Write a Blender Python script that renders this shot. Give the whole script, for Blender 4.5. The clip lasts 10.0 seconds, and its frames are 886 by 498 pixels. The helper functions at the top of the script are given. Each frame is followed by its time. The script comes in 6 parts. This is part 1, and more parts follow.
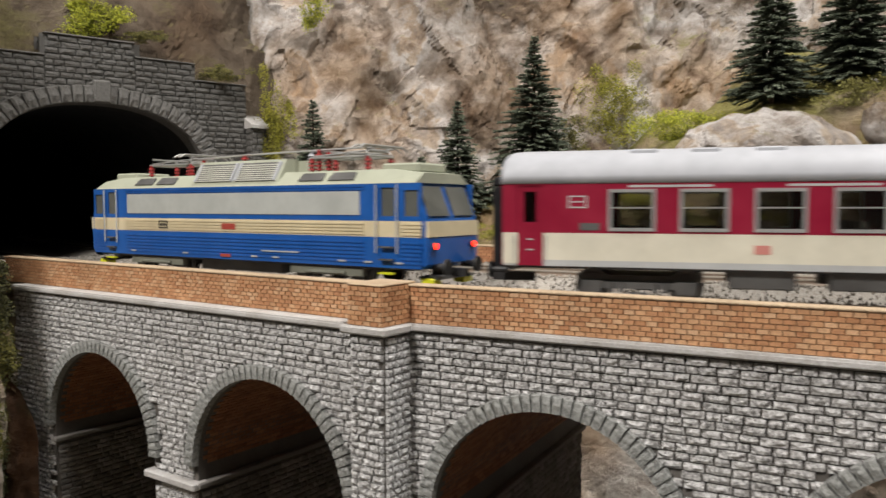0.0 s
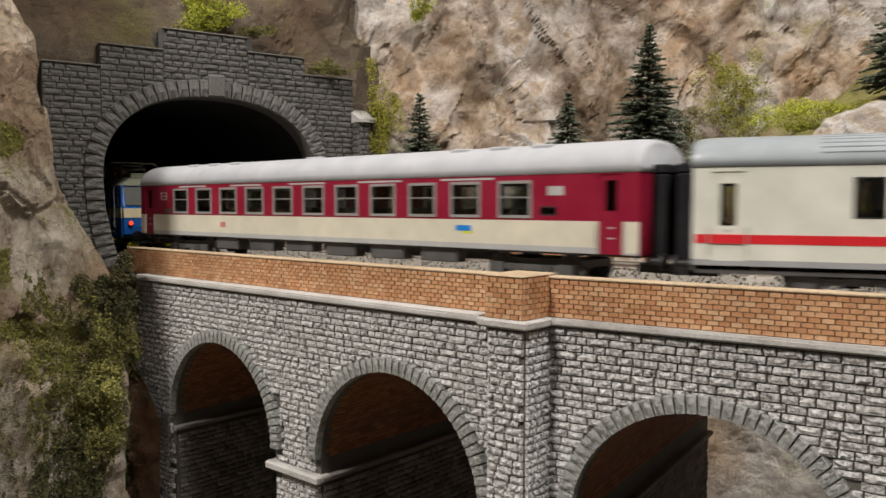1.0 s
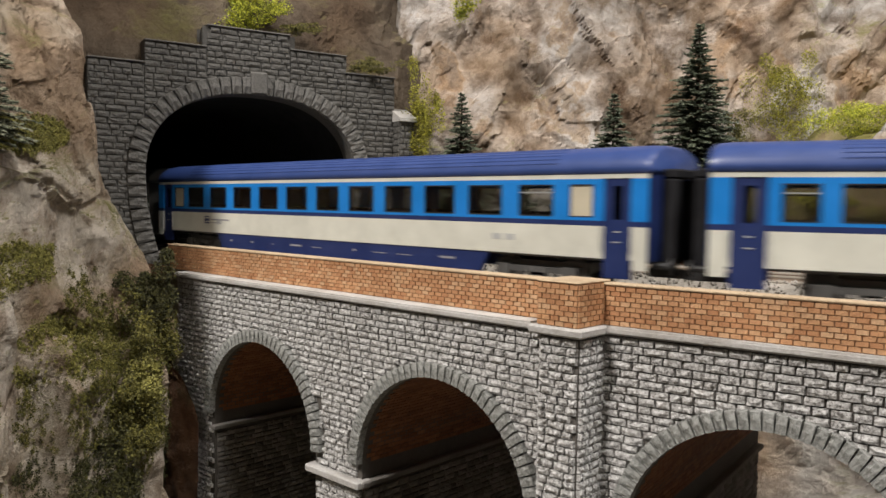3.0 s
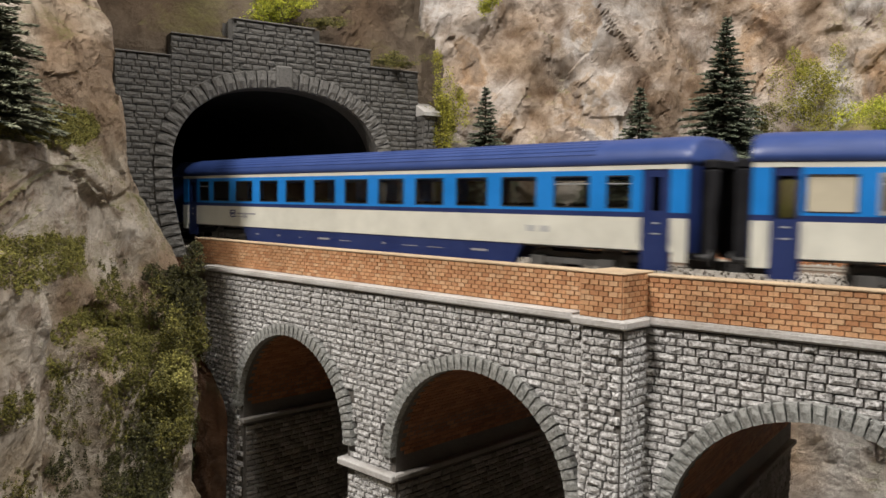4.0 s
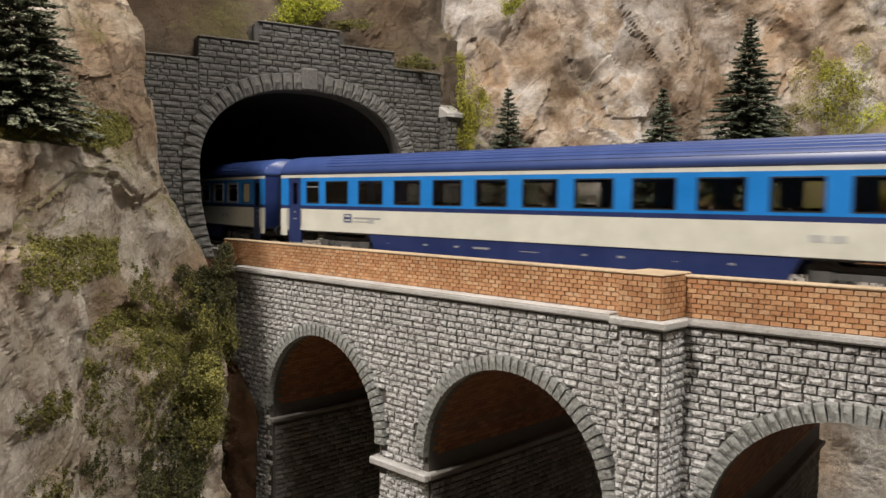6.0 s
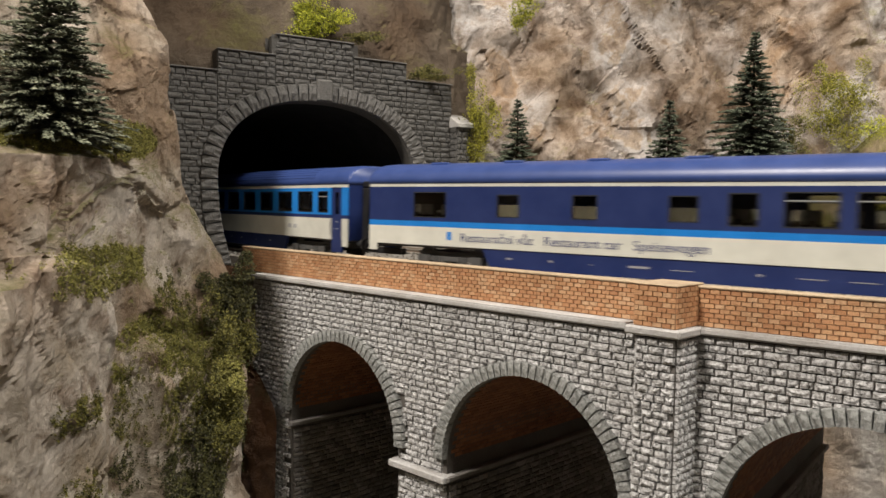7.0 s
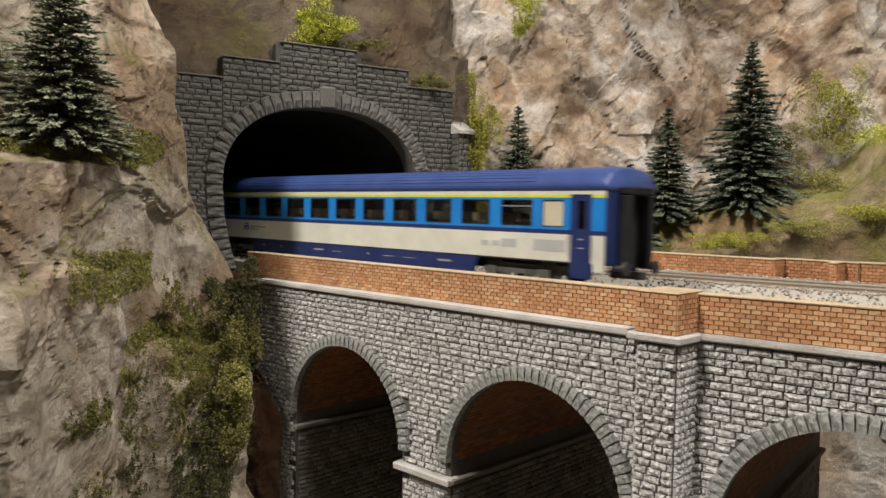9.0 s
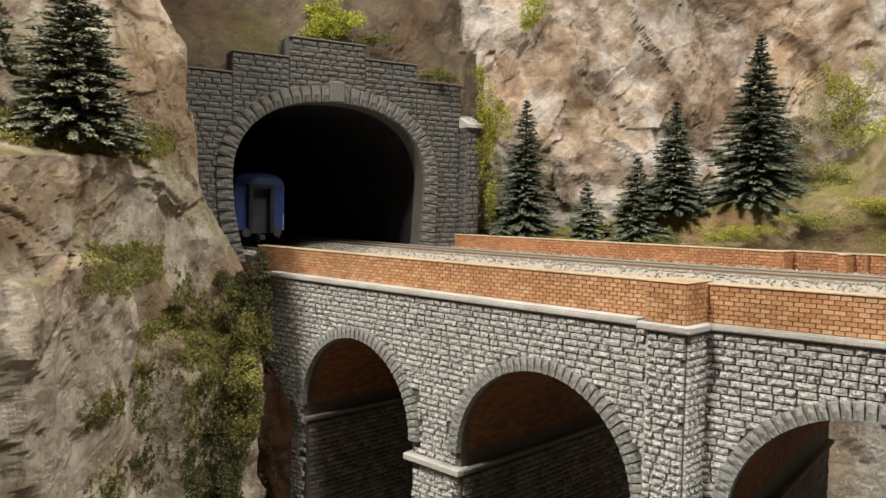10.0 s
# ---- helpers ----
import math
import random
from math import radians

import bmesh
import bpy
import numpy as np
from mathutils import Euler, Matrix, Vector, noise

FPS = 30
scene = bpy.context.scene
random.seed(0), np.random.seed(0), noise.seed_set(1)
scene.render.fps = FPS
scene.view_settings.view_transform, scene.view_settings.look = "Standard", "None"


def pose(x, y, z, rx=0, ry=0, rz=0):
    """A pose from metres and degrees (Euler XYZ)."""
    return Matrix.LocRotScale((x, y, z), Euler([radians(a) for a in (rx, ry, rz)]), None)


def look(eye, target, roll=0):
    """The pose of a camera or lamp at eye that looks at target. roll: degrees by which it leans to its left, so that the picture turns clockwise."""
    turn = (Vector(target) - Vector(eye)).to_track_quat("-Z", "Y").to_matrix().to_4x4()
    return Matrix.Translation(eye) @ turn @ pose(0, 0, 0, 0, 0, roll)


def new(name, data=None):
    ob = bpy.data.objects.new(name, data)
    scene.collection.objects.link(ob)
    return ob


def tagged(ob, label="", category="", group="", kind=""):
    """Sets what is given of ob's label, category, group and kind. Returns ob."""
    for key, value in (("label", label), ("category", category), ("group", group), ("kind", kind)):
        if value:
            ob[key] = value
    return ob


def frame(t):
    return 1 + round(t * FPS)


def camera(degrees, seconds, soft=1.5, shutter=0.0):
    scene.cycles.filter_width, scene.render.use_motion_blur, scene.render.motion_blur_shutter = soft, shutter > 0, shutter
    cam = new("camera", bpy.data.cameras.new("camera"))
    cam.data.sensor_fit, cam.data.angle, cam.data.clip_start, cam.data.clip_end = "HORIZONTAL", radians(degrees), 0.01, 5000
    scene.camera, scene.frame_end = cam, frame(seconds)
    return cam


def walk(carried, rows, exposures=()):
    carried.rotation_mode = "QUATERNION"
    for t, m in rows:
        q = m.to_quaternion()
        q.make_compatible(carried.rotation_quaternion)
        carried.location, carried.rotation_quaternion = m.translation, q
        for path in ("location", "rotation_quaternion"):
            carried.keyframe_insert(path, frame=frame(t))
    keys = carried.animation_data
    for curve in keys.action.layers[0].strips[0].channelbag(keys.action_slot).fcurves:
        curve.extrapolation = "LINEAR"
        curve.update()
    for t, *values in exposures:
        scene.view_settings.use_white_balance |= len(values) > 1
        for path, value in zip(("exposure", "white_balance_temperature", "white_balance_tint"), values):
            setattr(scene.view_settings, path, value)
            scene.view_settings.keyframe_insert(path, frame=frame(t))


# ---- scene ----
cam = camera(59.4, 10.0, 1.5, 0.3)
PATH = [
    (0, (0.033, 0.044, 0.328), (0.003, 2.041, 0.214), -0.1),
    (0.5, (0.022, 0.051, 0.327), (-0.131, 2.043, 0.217), -0.1),
    (1, (0.013, 0.053, 0.324), (-0.212, 2.038, 0.213), 0.1),
    (1.5, (0.008, 0.056, 0.326), (-0.252, 2.036, 0.215), 0.3),
    (2, (0.006, 0.058, 0.327), (-0.272, 2.035, 0.215), 0.6),
    (2.5, (0.008, 0.059, 0.326), (-0.282, 2.034, 0.215), 0.8),
    (4, (-0.004, 0.059, 0.322), (-0.325, 2.029, 0.206), 1.0),
    (4.5, (-0.007, 0.058, 0.321), (-0.338, 2.027, 0.201), 0.9),
    (5, (-0.008, 0.057, 0.32), (-0.346, 2.025, 0.202), 0.9),
    (5.5, (-0.009, 0.057, 0.321), (-0.352, 2.024, 0.203), 0.9),
    (7, (-0.018, 0.044, 0.325), (-0.359, 2.012, 0.219), 1.1),
    (7.5, (-0.018, 0.037, 0.327), (-0.35, 2.006, 0.225), 1.2),
    (8, (-0.019, 0.035, 0.329), (-0.344, 2.006, 0.228), 1.2),
    (8.5, (-0.02, 0.037, 0.328), (-0.346, 2.007, 0.228), 1.2),
    (9, (-0.02, 0.038, 0.327), (-0.353, 2.007, 0.227), 1.2),
    (9.5, (-0.021, 0.038, 0.326), (-0.363, 2.006, 0.223), 1.1),
    (10, (-0.021, 0.036, 0.325), (-0.37, 2.002, 0.217), 1.1),
]
walk(cam, [(t, look(eye, target, roll)) for t, eye, target, roll in PATH], [(0, -0.12, 6300, 10), (1.5, -0.2, 6480, 10), (3.5, -0.08, 6400, 10), (7, -0.06, 6600, 10), (8.5, -0.08, 6600, 10), (9.5, 0.04, 6660, 7), (10, 0.13, 6700, 7)])

K = 0.001  # one model millimetre in metres

# ---- light: hall lamps over the layout ----
world = bpy.data.worlds.new("hall_air")
scene.world = world
world.use_nodes = True
world.node_tree.nodes["Background"].inputs[0].default_value = (1.0, 0.93, 0.84, 1)
world.node_tree.nodes["Background"].inputs[1].default_value = 0.12


def ceiling_lamp_light(name, at, target, size, watts, colour):
    lamp = bpy.data.lights.new(name, "AREA")
    lamp.shape, lamp.size, lamp.size_y = "RECTANGLE", size[0], size[1]
    lamp.energy, lamp.color = watts, colour
    ob = new(name, lamp)
    ob.matrix_world = look(at, target)
    return ob


ceiling_lamp_light("ceiling_spot_key", (-0.76, -0.5, 1.47), (-0.04, 0.35, 0.3), (0.2, 0.2), 31, (1.0, 0.93, 0.85))
ceiling_lamp_light("ceiling_panel_light", (0.62, -0.12, 1.76), (-0.1, 0.38, 0.3), (0.6, 0.4), 33, (1.0, 0.95, 0.88))


# ---- materials ----
def node_mat(name):
    m = bpy.data.materials.new(name)
    m.use_nodes = True
    return m, m.node_tree.nodes, m.node_tree.links, m.node_tree.nodes["Principled BSDF"]


def ramp_node(nodes, stops):
    r = nodes.new("ShaderNodeValToRGB")
    while len(r.color_ramp.elements) < len(stops):
        r.color_ramp.elements.new(0.5)
    for el, (p, c) in zip(r.color_ramp.elements, stops):
        el.position, el.color = p, (*c, 1)
    return r


def noise_node(nodes, links, scale, detail=6, rough=0.6, coord="Object", vec=None):
    n = nodes.new("ShaderNodeTexNoise")
    n.inputs["Scale"].default_value, n.inputs["Detail"].default_value, n.inputs["Roughness"].default_value = scale, detail, rough
    if vec is None:
        tc = nodes.new("ShaderNodeTexCoord")
        vec = tc.outputs[coord]
    links.new(vec, n.inputs["Vector"])
    return n


def mix_node(nodes, links, fac, a, b, mode="MIX"):
    m = nodes.new("ShaderNodeMix")
    m.data_type, m.blend_type = "RGBA", mode
    for sock, v in ((m.inputs[0], fac), (m.inputs[6], a), (m.inputs[7], b)):
        if isinstance(v, (int, float)):
            sock.default_value = v
        elif isinstance(v, tuple):
            sock.default_value = (*v, 1)
        else:
            links.new(v, sock)
    return m.outputs[2]


def bump_to(nodes, links, bsdf, height, dist, strength=1.0):
    b = nodes.new("ShaderNodeBump")
    b.inputs["Distance"].default_value, b.inputs["Strength"].default_value = dist, strength
    links.new(height, b.inputs["Height"])
    links.new(b.outputs[0], bsdf.inputs["Normal"])


def paint(name, colour, rough=0.35, metal=0.0, wear=0.12, scale=90.0, spec=0.5):
    """Sprayed or moulded model plastic, with faint unevenness and dust."""
    m, nodes, links, b = node_mat(name)
    n = noise_node(nodes, links, scale)
    n2 = noise_node(nodes, links, scale * 9, 3)
    dark = tuple(c * (1 - wear) for c in colour)
    lite = tuple(min(1, c * (1 + wear * 0.5) + 0.01) for c in colour)
    r = ramp_node(nodes, [(0.3, dark), (0.7, lite)])
    links.new(n.outputs["Fac"], r.inputs[0])
    links.new(r.outputs[0], b.inputs["Base Color"])
    rr = nodes.new("ShaderNodeMapRange")
    rr.inputs[3].default_value, rr.inputs[4].default_value = rough * 0.8, min(1, rough * 1.3)
    links.new(n2.outputs["Fac"], rr.inputs[0])
    links.new(rr.outputs[0], b.inputs["Roughness"])
    b.inputs["Metallic"].default_value = metal
    b.inputs["Specular IOR Level"].default_value = spec
    return m


def glow(name, colour, strength):
    m, nodes, links, b = node_mat(name)
    b.inputs["Base Color"].default_value = (*colour, 1)
    b.inputs["Emission Color"].default_value = (*colour, 1)
    b.inputs["Emission Strength"].default_value = strength
    return m


def glass(name, tint):
    m, nodes, links, b = node_mat(name)
    b.inputs["Base Color"].default_value = (*tint, 1)
    b.inputs["Roughness"].default_value = 0.04
    b.inputs["IOR"].default_value = 1.3
    b.inputs["Transmission Weight"].default_value = 1.0
    return m


def rock(name, stops, scale, moss=None, moss_amount=0.5, fine=420.0, bump=0.0015, stain=(0.80, 0.60, 0.40)):
    """Painted plaster rock: large colour fields, dark cracks, fine grain, green flock in patches."""
    m, nodes, links, b = node_mat(name)
    tc = nodes.new("ShaderNodeTexCoord")
    v = tc.outputs["Object"]
    big = noise_node(nodes, links, scale, 7, 0.62, vec=v)
    big.inputs["Distortion"].default_value = 0.25
    r = ramp_node(nodes, stops)
    links.new(big.outputs["Fac"], r.inputs[0])
    crack = noise_node(nodes, links, scale * 2.3, 9, 0.72, vec=v)
    crack.inputs["Distortion"].default_value = 0.5
    cr = ramp_node(nodes, [(0.34, (0.36, 0.28, 0.22)), (0.5, (1, 1, 1)), (0.62, (1, 1, 1)), (0.75, (1.25, 1.2, 1.15))])
    links.new(crack.outputs["Fac"], cr.inputs[0])
    col = mix_node(nodes, links, 0.8, r.outputs[0], cr.outputs[0], "MULTIPLY")
    tint = noise_node(nodes, links, scale * 0.55, 4, 0.5, vec=v)
    tr = ramp_node(nodes, [(0.47, (0, 0, 0)), (0.64, (1, 1, 1))])
    links.new(tint.outputs["Fac"], tr.inputs[0])
    col = mix_node(nodes, links, tr.outputs[0], col, mix_node(nodes, links, 0.8, col, stain, "MULTIPLY"))
    grain = noise_node(nodes, links, fine, 8, 0.75, vec=v)
    gr = ramp_node(nodes, [(0.3, (0.74, 0.72, 0.70)), (0.6, (1, 1, 1))])
    links.new(grain.outputs["Fac"], gr.inputs[0])
    col = mix_node(nodes, links, 0.7, col, gr.outputs[0], "MULTIPLY")
    if moss:
        mo = noise_node(nodes, links, scale * 0.9, 8, 0.7, vec=v)
        geo = nodes.new("ShaderNodeNewGeometry")
        sep = nodes.new("ShaderNodeSeparateXYZ")
        links.new(geo.outputs["Normal"], sep.inputs[0])
        add = nodes.new("ShaderNodeMath")
        add.operation = "MULTIPLY_ADD"
        links.new(sep.outputs[2], add.inputs[0])
        add.inputs[1].default_value = 0.3
        links.new(mo.outputs["Fac"], add.inputs[2])
        mr = ramp_node(nodes, [(1.0 - moss_amount - 0.1, (0, 0, 0)), (1.0 - moss_amount + 0.1, (1, 1, 1))])
        links.new(add.outputs[0], mr.inputs[0])
        mc = ramp_node(nodes, [(0.3, tuple(c * 0.55 for c in moss)), (0.7, moss)])
        links.new(grain.outputs["Fac"], mc.inputs[0])
        col = mix_node(nodes, links, mr.outputs[0], col, mc.outputs[0])
    links.new(col, b.inputs["Base Color"])
    b.inputs["Roughness"].default_value = 0.72
    b.inputs["Specular IOR Level"].default_value = 0.35
    hs = nodes.new("ShaderNodeMath")
    hs.operation = "MULTIPLY_ADD"
    links.new(crack.outputs["Fac"], hs.inputs[0])
    hs.inputs[1].default_value = 2.2
    links.new(grain.outputs["Fac"], hs.inputs[2])
    bump_to(nodes, links, b, hs.outputs[0], bump)
    return m


def masonry(name, stops, island, dry=None, rough=0.7, fine=900.0, bump=0.0005):
    """Stone or brick pieces, each with a shade of its own; dry-brushed light paint on what stands proud."""
    m, nodes, links, b = node_mat(name)
    if island:
        g = nodes.new("ShaderNodeNewGeometry")
        rnd = g.outputs["Random Per Island"]
    else:
        g = nodes.new("ShaderNodeObjectInfo")
        rnd = g.outputs["Random"]
    geo = nodes.new("ShaderNodeNewGeometry")
    v = geo.outputs["Position"]
    r = ramp_node(nodes, stops)
    links.new(rnd, r.inputs[0])
    n = noise_node(nodes, links, fine, 8, 0.7, vec=v)
    s = noise_node(nodes, links, 45.0, 5, 0.6, vec=v)
    st = ramp_node(nodes, [(0.32, (0.55, 0.5, 0.45)), (0.6, (1, 1, 1))])
    links.new(s.outputs["Fac"], st.inputs[0])
    col = mix_node(nodes, links, 0.55, r.outputs[0], st.outputs[0], "MULTIPLY")
    if dry:
        d = ramp_node(nodes, [(0.40, (0, 0, 0)), (0.57, (1, 1, 1))])
        links.new(n.outputs["Fac"], d.inputs[0])
        col = mix_node(nodes, links, d.outputs[0], col, dry)
    else:
        d = ramp_node(nodes, [(0.3, (0.7, 0.68, 0.66)), (0.6, (1, 1, 1))])
        links.new(n.outputs["Fac"], d.inputs[0])
        col = mix_node(nodes, links, 0.8, col, d.outputs[0], "MULTIPLY")
    links.new(col, b.inputs["Base Color"])
    b.inputs["Roughness"].default_value = rough
    bump_to(nodes, links, b, n.outputs["Fac"], bump)
    return m


def leaves(name, dark, light, rough=0.7):
    m, nodes, links, b = node_mat(name)
    g = nodes.new("ShaderNodeNewGeometry")
    r = ramp_node(nodes, [(0.0, dark), (0.75, light), (1.0, tuple(min(1, c * 1.3) for c in light))])
    links.new(g.outputs["Random Per Island"], r.inputs[0])
    links.new(r.outputs[0], b.inputs["Base Color"])
    b.inputs["Roughness"].default_value = rough
    return m


GREY_STONE = [(0.0, (0.10, 0.095, 0.09)), (0.5, (0.19, 0.185, 0.18)), (1.0, (0.30, 0.29, 0.28))]
M_STONE = masonry("viaduct_stone", GREY_STONE, False, (0.64, 0.635, 0.63))
M_STONE_J = masonry("viaduct_stone_far", GREY_STONE, True, (0.64, 0.635, 0.63))
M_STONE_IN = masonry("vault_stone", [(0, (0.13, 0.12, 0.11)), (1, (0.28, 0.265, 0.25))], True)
M_JOINT = masonry("stone_joint", [(0, (0.115, 0.105, 0.094)), (1, (0.125, 0.115, 0.104))], True)
M_VOUSS = masonry("arch_stone", [(0, (0.13, 0.135, 0.13)), (1, (0.23, 0.235, 0.225))], False, (0.33, 0.335, 0.32))
M_PORTAL = masonry("portal_stone", [(0, (0.055, 0.053, 0.05)), (0.6, (0.07, 0.068, 0.064)), (1, (0.09, 0.086, 0.08))], True, (0.11, 0.106, 0.098))
M_PORTAL_P = masonry("portal_stone_piece", [(0, (0.055, 0.053, 0.05)), (0.6, (0.07, 0.068, 0.064)), (1, (0.09, 0.086, 0.08))], False, (0.11, 0.106, 0.098))
M_PORTAL_JOINT = masonry("portal_joint", [(0, (0.075, 0.072, 0.066)), (1, (0.082, 0.078, 0.072))], True)
M_PORTAL_RING = masonry("portal_ring_stone", [(0, (0.07, 0.067, 0.063)), (1, (0.095, 0.091, 0.086))], False, (0.13, 0.126, 0.117))
M_LEDGE = masonry("ledge_stone", [(0, (0.50, 0.495, 0.485)), (1, (0.56, 0.55, 0.54))], True)
BRICKS = [(0, (0.52, 0.25, 0.115)), (0.3, (0.60, 0.31, 0.15)), (0.7, (0.67, 0.38, 0.195)), (1, (0.72, 0.46, 0.27))]
M_BRICK = masonry("parapet_brick", BRICKS, False, rough=0.6)
M_BRICK_J = masonry("parapet_brick_joined", BRICKS, True, rough=0.6)
M_BRICK_FAR = masonry("parapet_brick_red", [(0, (0.46, 0.20, 0.09)), (1, (0.64, 0.33, 0.165))], True, rough=0.65)
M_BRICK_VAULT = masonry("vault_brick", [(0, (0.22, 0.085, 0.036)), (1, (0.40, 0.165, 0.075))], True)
M_BRICK_JOINT = masonry("brick_joint", [(0, (0.31, 0.18, 0.09)), (1, (0.33, 0.19, 0.1))], True)
M_CAP = masonry("parapet_cap", [(0, (0.50, 0.38, 0.25)), (1, (0.56, 0.43, 0.29))], True)
M_ROCK = rock("cliff_rock", [(0.30, (0.10, 0.075, 0.055)), (0.40, (0.21, 0.16, 0.115)), (0.46, (0.34, 0.30, 0.265)), (0.54, (0.55, 0.52, 0.50)), (0.58, (0.44, 0.36, 0.28)), (0.64, (0.34, 0.30, 0.27)), (0.76, (0.20, 0.17, 0.15))], 19.0, (0.2, 0.19, 0.05), 0.2)
M_ROCK_PALE = rock("pale_gorge_rock", [(0.3, (0.3, 0.24, 0.19)), (0.45, (0.6, 0.54, 0.48)), (0.6, (0.8, 0.76, 0.71)), (0.75, (0.6, 0.55, 0.5))], 26.0, (0.2, 0.19, 0.06), 0.1)
M_ROCK_NEAR = rock("buttress_rock", [(0.28, (0.14, 0.095, 0.058)), (0.37, (0.37, 0.30, 0.22)), (0.47, (0.50, 0.435, 0.355)), (0.58, (0.68, 0.61, 0.53)), (0.66, (0.50, 0.45, 0.385)), (0.76, (0.38, 0.315, 0.25))], 30.0, (0.17, 0.16, 0.04), 0.24, 900.0, 0.0014, (0.56, 0.42, 0.30))
M_HILL = rock("brown_hillside", [(0.3, (0.05, 0.036, 0.023)), (0.5, (0.105, 0.078, 0.053)), (0.7, (0.16, 0.125, 0.09))], 17.0, (0.17, 0.15, 0.05), 0.3)
M_SLOPE = rock("grassy_slope", [(0.3, (0.17, 0.125, 0.08)), (0.5, (0.38, 0.31, 0.21)), (0.7, (0.54, 0.47, 0.36))], 30.0, (0.27, 0.245, 0.075), 0.4)
M_BALLAST = masonry("ballast_stone", [(0, (0.22, 0.20, 0.175)), (0.5, (0.35, 0.325, 0.29)), (1, (0.50, 0.475, 0.44))], True)
M_BED = masonry("ballast_bed", [(0, (0.33, 0.30, 0.26)), (1, (0.37, 0.34, 0.30))], True, (0.42, 0.39, 0.35), fine=700.0, bump=0.0008)
M_SLEEPER = paint("sleeper_plastic", (0.07, 0.05, 0.04), 0.6)
M_SLEEPER_OLD = paint("sleeper_weathered", (0.27, 0.24, 0.2), 0.7)
M_RAIL = paint("rail_steel", (0.6, 0.56, 0.5), 0.35, 0.6)
M_RAIL_SIDE = paint("rail_rust", (0.2, 0.15, 0.11), 0.6)
# near-black: the shade of the tunnel's depth is put into this colour
M_LINING_SHADE = paint("shade_black_lining", (0.012, 0.012, 0.013), 0.9, spec=0.1)
M_WOOD = paint("layout_board", (0.56, 0.40, 0.2), 0.5, wear=0.2, scale=30)
M_PINE = leaves("fir_needles", (0.02, 0.03, 0.016), (0.13, 0.15, 0.10))
M_PINE_FROST = leaves("frosted_fir_needles", (0.022, 0.03, 0.014), (0.24, 0.25, 0.17))
M_BARK = paint("fir_bark", (0.08, 0.055, 0.035), 0.8)
M_LIME = leaves("lime_flock", (0.12, 0.15, 0.01), (0.42, 0.43, 0.03))
M_MOSS = leaves("yellow_moss_flock", (0.08, 0.08, 0.01), (0.34, 0.32, 0.03))
M_OLIVE = leaves("olive_flock", (0.03, 0.03, 0.007), (0.17, 0.155, 0.03))
M_GREEN = leaves("green_flock", (0.07, 0.068, 0.014), (0.27, 0.25, 0.06))
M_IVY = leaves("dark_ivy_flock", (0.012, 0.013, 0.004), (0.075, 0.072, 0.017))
M_EARTH = rock("dark_earth", [(0.3, (0.05, 0.026, 0.014)), (0.5, (0.14, 0.07, 0.036)), (0.7, (0.22, 0.115, 0.062))], 40.0, (0.07, 0.065, 0.018), 0.3)
M_GLASS = glass("window_glass", (0.55, 0.55, 0.53))
M_BLACK = paint("black_rubber", (0.012, 0.012, 0.013), 0.55)
M_DARKMETAL = paint("underframe_grey", (0.085, 0.084, 0.082), 0.5, wear=0.3)
M_GANGWAY = paint("gangway_rubber", (0.008, 0.008, 0.01), 0.8, spec=0.2)
M_ENDDOOR = paint("end_door_grey", (0.02, 0.021, 0.026), 0.7, spec=0.2)
M_INSIDE = paint("coach_lining", (0.2, 0.18, 0.15), 0.6)
M_SEAT = paint("seat_fabric", (0.10, 0.075, 0.06), 0.8)
M_HEADREST = paint("headrest_cloth", (0.6, 0.56, 0.48), 0.8)
M_SILVER = paint("window_frame_silver", (0.55, 0.55, 0.55), 0.3, 0.6)
M_CREAM = paint("cream_enamel", (0.62, 0.54, 0.36), 0.35)
M_IVORY = paint("ivory_enamel", (0.64, 0.61, 0.50), 0.35)
M_WHITE = paint("white_enamel", (0.64, 0.64, 0.57), 0.35)
M_ROOFWHITE = paint("white_roof", (0.40, 0.41, 0.44), 0.5, spec=0.3)
M_RED = paint("crimson_enamel", (0.24, 0.003, 0.026), 0.38, spec=0.35)
M_REDSTRIPE = paint("red_stripe", (0.58, 0.012, 0.02), 0.35)
M_GREY = paint("grey_enamel", (0.30, 0.31, 0.32), 0.4)
M_LGREY = paint("light_grey_enamel", (0.42, 0.43, 0.43), 0.4)
M_ROOFGREY = paint("grey_roof", (0.27, 0.30, 0.32), 0.35)
M_SKY = paint("sky_blue_enamel", (0.008, 0.20, 0.62), 0.3)
M_NAVY = paint("navy_enamel", (0.013, 0.027, 0.115), 0.38, spec=0.35)
M_ROOFBLUE = paint("blue_roof", (0.03, 0.06, 0.205), 0.34)
M_YELLOW = paint("yellow_stripe", (0.64, 0.66, 0.02), 0.35)
M_LOCOBLUE = paint("loco_blue_enamel", (0.008, 0.09, 0.36), 0.3)
M_PANELGREY = paint("loco_panel_grey", (0.42, 0.44, 0.42), 0.4)
M_LOCOROOF = paint("loco_roof_cream", (0.34, 0.355, 0.275), 0.5)
M_BLIND = paint("frosted_pane", (0.55, 0.50, 0.38), 0.5)
M_PRINT = paint("printed_navy", (0.05, 0.06, 0.16), 0.5)
M_PRINTGREY = paint("printed_grey", (0.3, 0.3, 0.32), 0.5)
M_INSUL = paint("insulator_red", (0.30, 0.03, 0.03), 0.25)
M_TAIL = glow("tail_light_glow", (1.0, 0.035, 0.01), 3.0)
